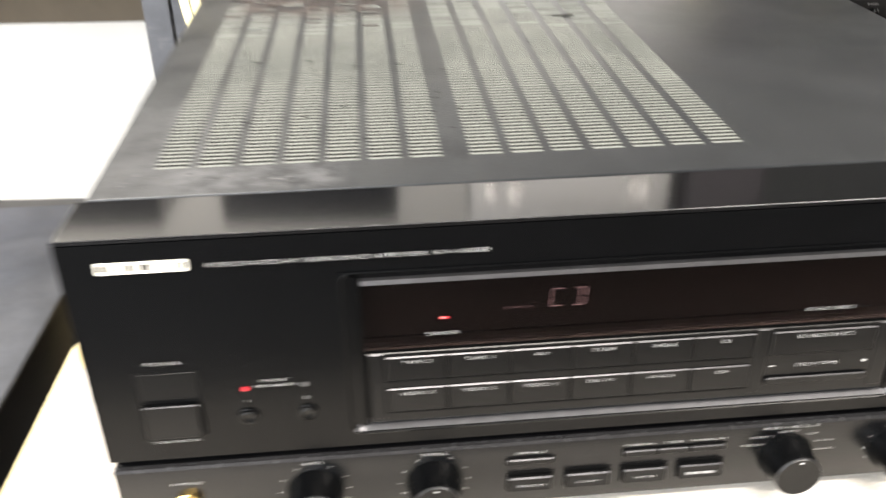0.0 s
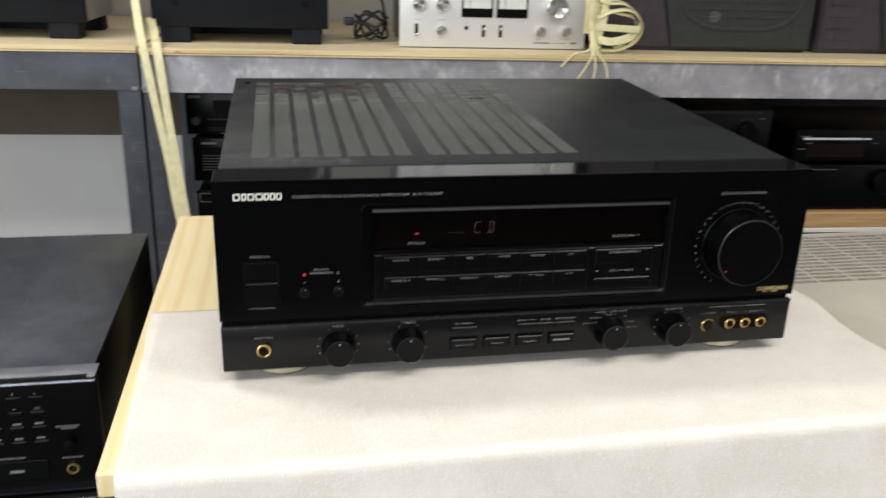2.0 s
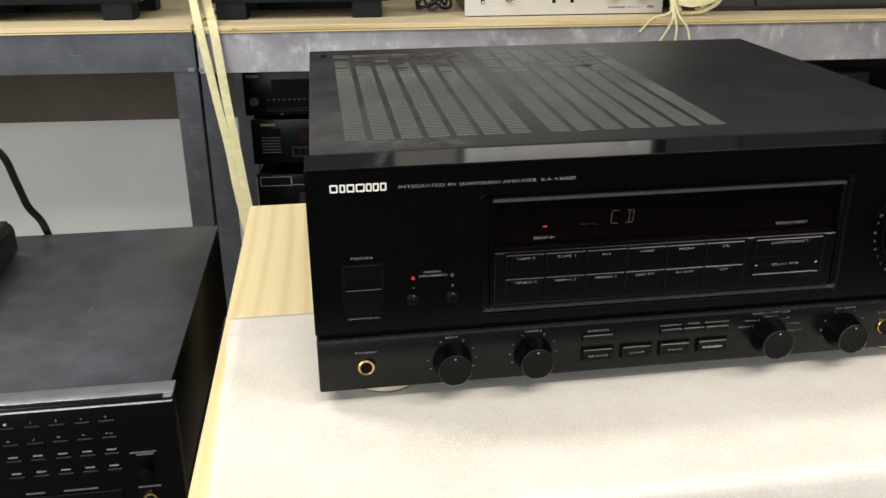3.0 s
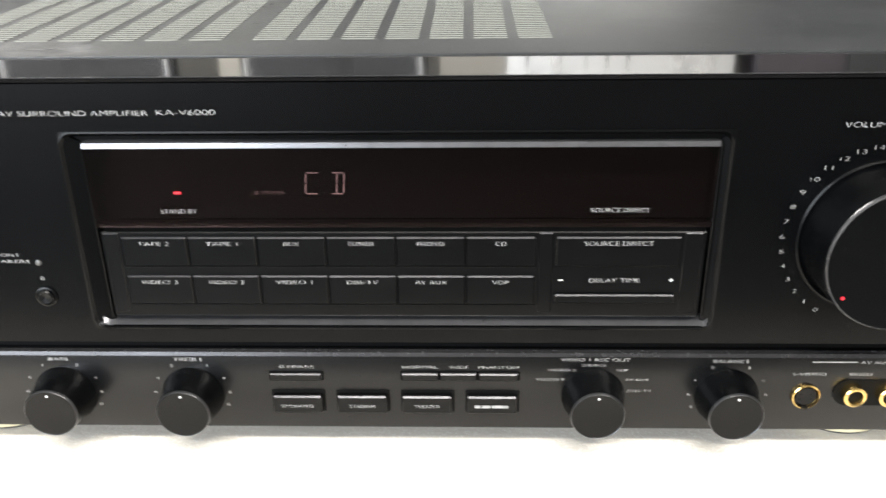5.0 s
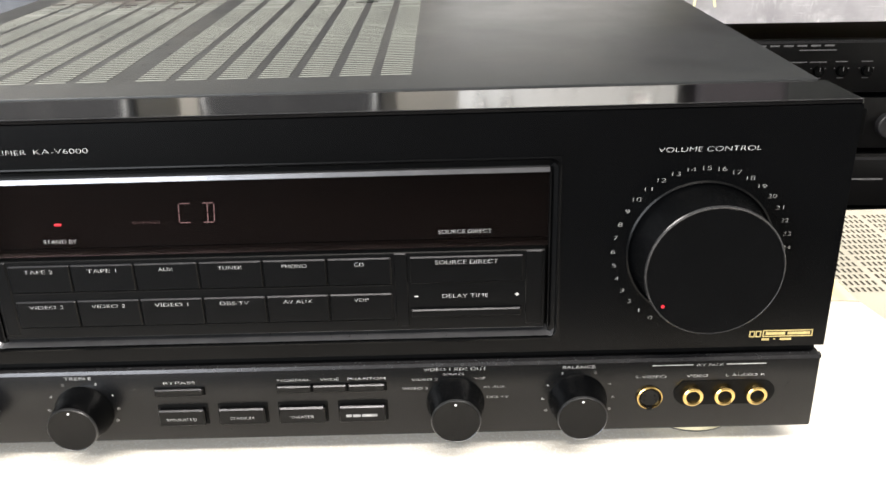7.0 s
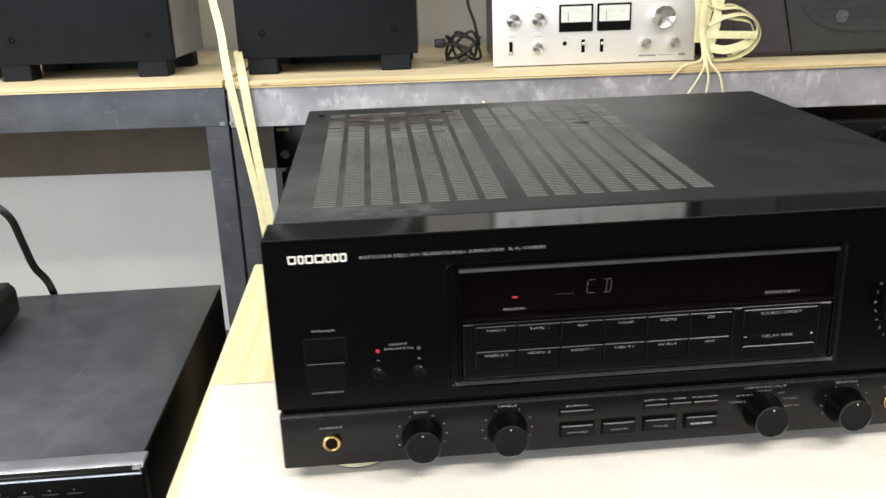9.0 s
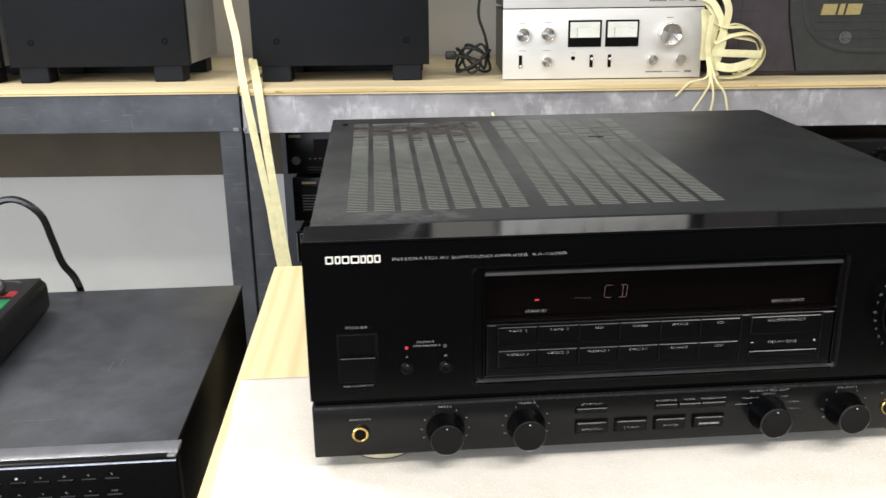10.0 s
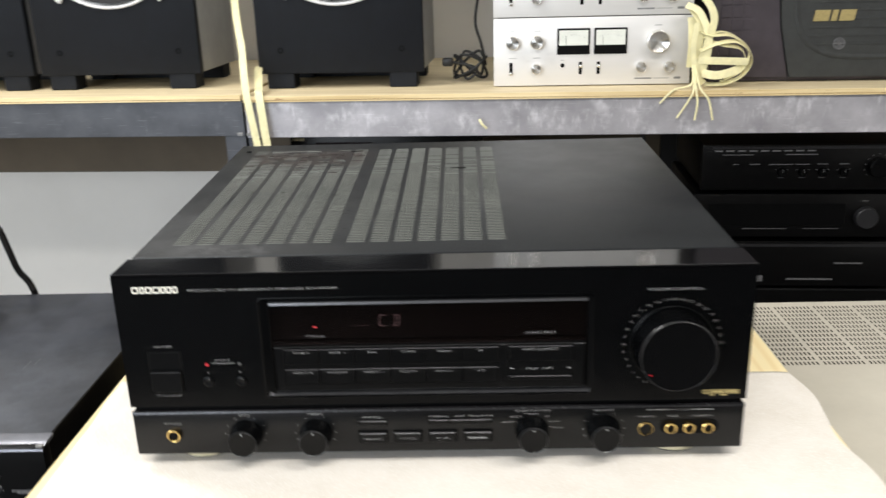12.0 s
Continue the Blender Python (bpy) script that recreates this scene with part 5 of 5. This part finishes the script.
    em = part("emblem", lathe(B(), [(0.0125, 0.0), (0.0125, 0.0015), (0.0105, 0.0015), (0.0105, 0.0)], (0.264, -0.0105, 0.078), 24), DIMPRINT, s, "small round silver emblem")
    for k in range(3):
        a = radians(60 * k)
        dx, dz = 0.011 * math.cos(a), 0.011 * math.sin(a)
        part("emblem_spoke", sweep(B(), [(0.264 - dx, -0.0115, 0.078 - dz), (0.264 + dx, -0.0115, 0.078 + dz)], 0.0016, 0.0008, 6), DIMPRINT, em)
    return s


grille_speaker(0.990, "dark mesh-fronted loudspeaker with purple-brown bezel and gold badge")
grille_speaker(1.512, "dark mesh-fronted loudspeaker with purple-brown bezel, beside another")

# coil of pale strap with loose ends
coil = thing("strap_coil", LS(0.975, 0.040, 0.8395), "bundle of pale yellow packing strap on the shelf edge", "strap")


def strap(points, parent=coil, flat=(0, 0.3, 1), w=0.0075, name="strap_turn"):
    part(name, sweep(B(), smooth_line(points, 8), w, 0.0009, 8, flat), STRAP, parent, smooth=50)


strap([(-0.045, 0.0, 0.165), (-0.02, -0.01, 0.150), (0.0, -0.02, 0.10), (-0.005, -0.02, 0.05), (-0.02, -0.015, 0.012)], flat=(1, 0, 0.2))
strap([(-0.03, 0.01, 0.140), (-0.028, 0.0, 0.09), (-0.03, -0.004, 0.04)], flat=(1, 0, 0), w=0.010)
strap([(-0.02, -0.01, 0.115), (0.005, -0.02, 0.106), (0.04, -0.02, 0.105), (0.075, -0.015, 0.085), (0.090, -0.01, 0.055), (0.075, -0.01, 0.025), (0.04, -0.012, 0.008), (0.0, -0.01, 0.006)], flat=(0, 1, 0.35))
strap([(0.005, -0.012, 0.092), (0.03, -0.02, 0.086), (0.065, -0.016, 0.078), (0.078, -0.012, 0.055)], flat=(0, 1, 0.5))
strap([(-0.02, -0.02, 0.056), (0.02, -0.026, 0.055), (0.08, -0.022, 0.052)], flat=(0, 0, 1), w=0.008)
strap([(-0.01, -0.02, 0.030), (0.02, -0.024, 0.026), (0.055, -0.02, 0.034), (0.075, -0.012, 0.045)], flat=(0, 0.2, 1), w=0.009)
strap([(-0.012, -0.012, 0.100), (0.025, -0.014, 0.112), (0.062, -0.01, 0.096), (0.086, -0.006, 0.060), (0.068, -0.006, 0.020), (0.03, -0.008, 0.012)], flat=(0, 1, 0.2), w=0.006)
strap([(-0.025, -0.02, 0.13), (-0.03, -0.022, 0.07), (-0.015, -0.022, 0.012)], flat=(1, 0, 0.1), w=0.006)
strap([(-0.040, 0.012, 0.185), (-0.012, -0.004, 0.178), (0.008, -0.016, 0.140), (-0.004, -0.020, 0.085), (-0.018, -0.018, 0.030), (-0.006, -0.016, 0.008)], flat=(1, 0.2, 0), w=0.0085)
strap([(-0.036, 0.004, 0.160), (-0.014, -0.012, 0.120), (-0.022, -0.016, 0.060), (-0.010, -0.018, 0.014)], flat=(1, 0.3, 0), w=0.008)
strap([(-0.016, -0.018, 0.075), (0.018, -0.024, 0.090), (0.056, -0.022, 0.092), (0.082, -0.016, 0.070), (0.070, -0.014, 0.036), (0.035, -0.018, 0.018)], flat=(0, 1, 0.6), w=0.0065)
for end in ([(-0.030, -0.02, 0.05), (-0.034, -0.045, 0.012), (-0.070, -0.056, 0.002), (-0.098, -0.058, -0.025)], [(-0.030, -0.02, 0.05), (-0.030, -0.052, 0.004), (-0.040, -0.057, -0.02), (-0.062, -0.058, -0.055)], [(-0.028, -0.02, 0.05), (-0.026, -0.052, 0.004), (-0.022, -0.057, -0.025), (-0.026, -0.058, -0.060)], [(-0.026, -0.02, 0.05), (-0.018, -0.052, 0.006), (0.000, -0.057, -0.02), (0.010, -0.058, -0.060)]):
    strap(end, flat=(1, 0, 0), w=0.0022, name="loose_end")

# long straps that hang down in front of the shelf joint
hang = thing("hanging_strap", LS(0.0, 0.0, 0.0), "two pale yellow straps hanging over the shelf edge", "strap")
strap([(-0.110, 0.36, 1.16), (-0.068, 0.22, 1.08), (-0.035, 0.12, 0.999), (-0.0105, 0.06, 0.934), (0.0022, 0.02, 0.881), (0.0149, -0.012, 0.831), (0.0333, -0.015, 0.699), (0.0477, -0.015, 0.597), (0.0548, -0.015, 0.520), (0.068, -0.015, 0.42), (0.080, -0.014, 0.33)], hang, (1, 0, 0), 0.0084, "strap_run")
strap([(0.002, 0.36, 0.842), (0.000, 0.22, 0.856), (0.006, 0.13, 0.886), (0.016, 0.08, 0.882), (0.032, 0.02, 0.856), (0.0418, -0.013, 0.831), (0.053, -0.017, 0.699), (0.0635, -0.017, 0.597), (0.071, -0.017, 0.520), (0.082, -0.017, 0.42), (0.092, -0.016, 0.33)], hang, (1, 0, 0), 0.0092, "strap_run")
stub = thing("strap_scrap", LS(0.515, -0.014, 0.770), "short scrap of yellow strap on the beam", "strap")
part("scrap", sweep(B(), smooth_line([(-0.006, 0.0, 0.016), (0.0, -0.004, 0.006), (0.010, -0.002, -0.004)]), 0.0028, 0.0008, 8, (1, 0, 0)), STRAP, stub)

# black lead with plug by the silver amplifiers
lead = thing("mains_lead", LS(0.47, 0.18, 0.8395), "coiled black mains lead with plug on the shelf", "cable")
random.seed(5)
pts = [(0.035, 0.03, 0.30), (0.030, 0.03, 0.20), (0.022, 0.02, 0.13), (0.035, 0.0, 0.085)]
for k in range(22):
    a = k * 1.15
    pts.append((0.012 + 0.030 * math.cos(a) + random.uniform(-0.01, 0.01), 0.01 + 0.02 * math.sin(a), 0.034 + 0.026 * math.sin(a * 1.3) + random.uniform(-0.006, 0.006)))
pts.append((-0.030, -0.01, 0.045))
part("lead", sweep(B(), smooth_line(pts, 5), 0.0032, 0.0032, 7), BLACKCABLE, lead, smooth=60)
part("plug", box(B(), -0.052, -0.028, -0.02, 0.0, 0.036, 0.054, 0.004, 2), BLACKCABLE, lead)

# ---- stacked components under the shelf ----


def front_marks(c, rows, material=DIMPRINT):
    for x0, x1, z0, z1 in rows:
        bar(x0, x1, z0, z1, 0.0, c, material)


def rack_component(u, v, z, w, h, label, group, m=DECK):
    return component("stereo_component", LS(u, v, z), w, h, 0.33, label, "component", group)


G1, G2, G3 = "components stacked near the posts", "components stacked under the shelf", "components stacked on the plank"
LABELGOLD = surface("dull_gold_label", (0.20, 0.17, 0.09), 0.45, 0.3, scale=300, amount=0.3)
c = rack_component(0.069, 0.10, 0.632, 0.43, 0.104, "black component with a dim reddish display and a row of keys", G1)
front_marks(c, ((0.0065, 0.033, 0.0880, 0.0945),), LABELGOLD)
part("display", box(B(), 0.060, 0.190, -0.0012, 0.001, 0.052, 0.084), DULLRED, c, smooth=0)
part("level_knob", lathe(B(), [(0.0110, 0.0), (0.0105, 0.008), (0.0090, 0.010), (0.0, 0.010)], (0.022, 0, 0.039), 28), STRIPTOP, c, "grey-faced round knob")
for k in range(12):
    key = part("key", box(B(), 0.047 + k * 0.0108, 0.0555 + k * 0.0108, -0.0016, 0.001, 0.033, 0.0385, 0.0005), BUTTON, c, smooth=0)
    bar(0.049 + k * 0.0108, 0.0532 + k * 0.0108, 0.0405, 0.0425, 0.0, c, DIMPRINT)
for z in (0.0165, 0.0215):
    part("trim_line", box(B(), 0.045, 0.40, -0.0008, 0.001, z, z + 0.0012), STRIPTOP, c, smooth=0)
part("tray_button", box(B(), 0.074, 0.080, -0.002, 0.001, 0.0090, 0.0110, 0.0005), CHIP, c, smooth=0)
c = rack_component(0.076, 0.11, 0.522, 0.42, 0.106, "black component with a dim orange display", G1)
front_marks(c, ((0.021, 0.052, 0.0925, 0.0975),), LABELGOLD)
part("display", box(B(), 0.100, 0.180, -0.0012, 0.001, 0.054, 0.086), DULLORANGE, c, smooth=0)
part("cassette_door", box(B(), 0.020, 0.062, -0.0025, 0.001, 0.030, 0.086, 0.001), BUTTON, c, "dark cassette door")
for k in range(6):
    part("trim_line", box(B(), 0.021, 0.061, -0.0032, -0.0025, 0.034 + k * 0.0065, 0.0353 + k * 0.0065), DIMPRINT, c, smooth=0)
part("key_panel", box(B(), 0.084, 0.30, -0.0018, 0.001, 0.022, 0.046, 0.0008), STRIPTOP, c, "dark grey key panel", smooth=0)
for k in range(8):
    part("key", box(B(), 0.088 + k * 0.0135, 0.0995 + k * 0.0135, -0.0030, -0.0018, 0.026, 0.042, 0.0005), DECK, c, smooth=0)
c = rack_component(0.082, 0.08, 0.436, 0.42, 0.077, "black disc player with a silver-framed tray and violet display", G1)
tray = part("tray", box(B(), 0.009, 0.077, -0.004, 0.001, 0.054, 0.074, 0.0008), DECK, c)
for q in ((0.009, 0.077, 0.0728, 0.0742), (0.009, 0.077, 0.0535, 0.0549), (0.009, 0.0102, 0.0549, 0.0728), (0.0745, 0.077, 0.0549, 0.0728)):
    part("tray_frame", box(B(), q[0], q[1], -0.0048, -0.0038, q[2], q[3]), GREYPRINT, tray, smooth=0)
part("trim_line", box(B(), 0.079, 0.415, -0.0015, 0.001, 0.0535, 0.0549), GREYPRINT, c, smooth=0)
part("display", box(B(), 0.090, 0.165, -0.0012, 0.001, 0.014, 0.036), surface("dim_violet_window", (0.020, 0.006, 0.015), 0.3), c, smooth=0)
part("side_strip", box(B(), 0.0, 0.0022, -0.0012, 0.001, 0.010, 0.074), GREYPRINT, c, smooth=0)
c = rack_component(0.086, 0.08, 0.326, 0.41, 0.109, "black component with round controls at the bottom of a stack", G1)
part("trim_line", box(B(), 0.0, 0.41, -0.0015, 0.001, 0.1040, 0.1054), GREYPRINT, c, smooth=0)
for k in range(4):
    part("level_knob", lathe(B(), [(0.0085, 0.0), (0.0082, 0.006), (0.0, 0.007)], (0.080 + k * 0.022, 0, 0.082), 24), STRIPTOP, c)
front_marks(c, ((0.012, 0.026, 0.086, 0.089), (0.016, 0.022, 0.076, 0.079)), DIMPRINT)
blk = thing("storage_box", LS(0.10, 0.10, 0.0), "plain black crate under stacked components", "crate", G1)
part("crate", box(B(), 0.0, 0.42, 0, 0.34, 0.0, 0.326, 0.003), DECK, blk)

c = rack_component(0.985, 0.05, 0.606, 0.425, 0.106, "black stereo amplifier with four small knobs and a large one", G2)
part("top_rail", box(B(), 0.02, 0.40, -0.001, 0.002, 0.098, 0.103), STRIPTOP, c, smooth=0)
front_marks(c, ((0.042, 0.106, 0.0850, 0.0862), (0.173, 0.239, 0.0850, 0.0866), (0.395, 0.408, 0.085, 0.087)))
front_marks(c, tuple((0.025 + k * 0.024, 0.042 + k * 0.024, 0.0925, 0.0955) for k in range(9)), DIMPRINT)
front_marks(c, ((0.066, 0.078, 0.0640, 0.0652), (0.100, 0.122, 0.0640, 0.0655), (0.140, 0.190, 0.0635, 0.0650), (0.195, 0.225, 0.0635, 0.0650), (0.240, 0.262, 0.0640, 0.0655), (0.286, 0.306, 0.0640, 0.0655)))
for x in (0.1675, 0.211, 0.252, 0.296):
    k = part("level_knob", lathe(B(), [(0.0095, 0.0), (0.0092, 0.009), (0.0080, 0.011), (0.0, 0.011)], (x, 0, 0.048), 26), KNOB, c)
    part("pointer_line", box(B(), x - 0.0005, x + 0.0005, -0.0114, -0.0108, 0.049, 0.0565), DIMPRINT, k, smooth=0)
    for q in (-1, 1):
        bar(x + q * 0.0125 - 0.0008, x + q * 0.0125 + 0.0008, 0.052, 0.0535, 0.0, c, GREYPRINT)
    bar(x - 0.006, x + 0.006, 0.0345, 0.0357, 0.0, c, DIMPRINT)
part("volume_knob", lathe(B(), [(0.022, 0.0), (0.021, 0.016), (0.019, 0.018), (0.0, 0.018)], (0.365, 0, 0.058), 36), KNOB, c)
for k in range(11):
    q = radians(-130 + 26 * k)
    x, z = 0.365 + 0.0275 * math.sin(q), 0.058 + 0.0275 * math.cos(q)
    bar(x - 0.0007, x + 0.0007, z - 0.0007, z + 0.0007, 0.0, c, GREYPRINT)
c = rack_component(0.975, 0.05, 0.500, 0.430, 0.104, "black stereo component with a grey-faced knob", G2)
front_marks(c, ((0.105, 0.200, 0.0260, 0.0272), (0.235, 0.31, 0.0262, 0.0272), (0.352, 0.366, 0.0885, 0.0900)))
part("volume_knob", lathe(B(), [(0.024, 0.0), (0.023, 0.014), (0.021, 0.016), (0.0, 0.016)], (0.3625, 0, 0.053), 36), STRIPTOP, c, "grey-faced volume knob")
part("front_window", box(B(), 0.03, 0.32, -0.0012, 0.001, 0.034, 0.084, 0.0008), BUTTON, c, "dark glossy front window", smooth=0)
c = rack_component(0.985, 0.05, 0.385, 0.425, 0.112, "black stereo component at the foot of a stack", G2)
part("edge_strip", box(B(), 0.0, 0.425, -0.001, 0.004, 0.100, 0.106), STRIPTOP, c, smooth=0)
front_marks(c, ((0.30, 0.36, 0.060, 0.0635), (0.10, 0.15, 0.018, 0.032), (0.20, 0.30, 0.022, 0.026)))
blk = thing("storage_box", LS(0.985, 0.05, 0.0), "plain black crate under stacked components", "crate", G2)
part("crate", box(B(), 0.0, 0.43, 0, 0.34, 0.0, 0.385, 0.003), DECK, blk)
hook = thing("mains_lead", LS(0.86, 0.06, 0.58), "short black lead hanging beside stacked components", "cable")
part("lead", sweep(B(), smooth_line([(0.0, 0.02, 0.15), (0.01, 0.0, 0.09), (0.05, -0.01, 0.05), (0.10, -0.015, 0.0), (0.118, -0.01, -0.10)]), 0.006, 0.006), BLACKCABLE, hook)

c = rack_component(1.477, 0.05, 0.5835, 0.43, 0.082, "black disc player with a bright silver tray edge", G3)
part("tray_edge", box(B(), 0.020, 0.170, -0.0025, 0.001, 0.0595, 0.0645, 0.0006), WHITERING, c, "bright silver tray edge", smooth=0)
part("tray_end", box(B(), 0.173, 0.192, -0.0025, 0.001, 0.0600, 0.0640, 0.0006), WHITERING, c, smooth=0)
part("display", box(B(), 0.030, 0.180, -0.0012, 0.001, 0.018, 0.050), DULLRED, c, smooth=0)
for r in range(4):
    for k in range(6):
        part("key", box(B(), 0.285 + k * 0.013, 0.2905 + k * 0.013, -0.0018, 0.001, 0.018 + r * 0.012, 0.0225 + r * 0.012, 0.0005), KEYGREY, c, smooth=0)
front_marks(c, ((0.012, 0.040, 0.066, 0.0685), (0.01, 0.03, 0.036, 0.038), (0.200, 0.212, 0.05, 0.052), (0.03, 0.045, 0.045, 0.052)))
c = rack_component(1.477, 0.05, 0.4666, 0.43, 0.1155, "black stereo amplifier on a wooden plank", G3)
part("volume_knob", lathe(B(), [(0.030, 0.0), (0.029, 0.020), (0.027, 0.022), (0.0, 0.022)], (0.238, 0, 0.0755), 40), KNOB, c)
for z in (0.0475, 0.0775):
    part("slider_bar", box(B(), 0.285, 0.40, -0.003, 0.001, z, z + 0.012, 0.002), surface("satin_grey_bar", (0.20, 0.20, 0.205), 0.4, 0.5, scale=40), c)
front_marks(c, ((0.05, 0.12, 0.1025, 0.1045),))
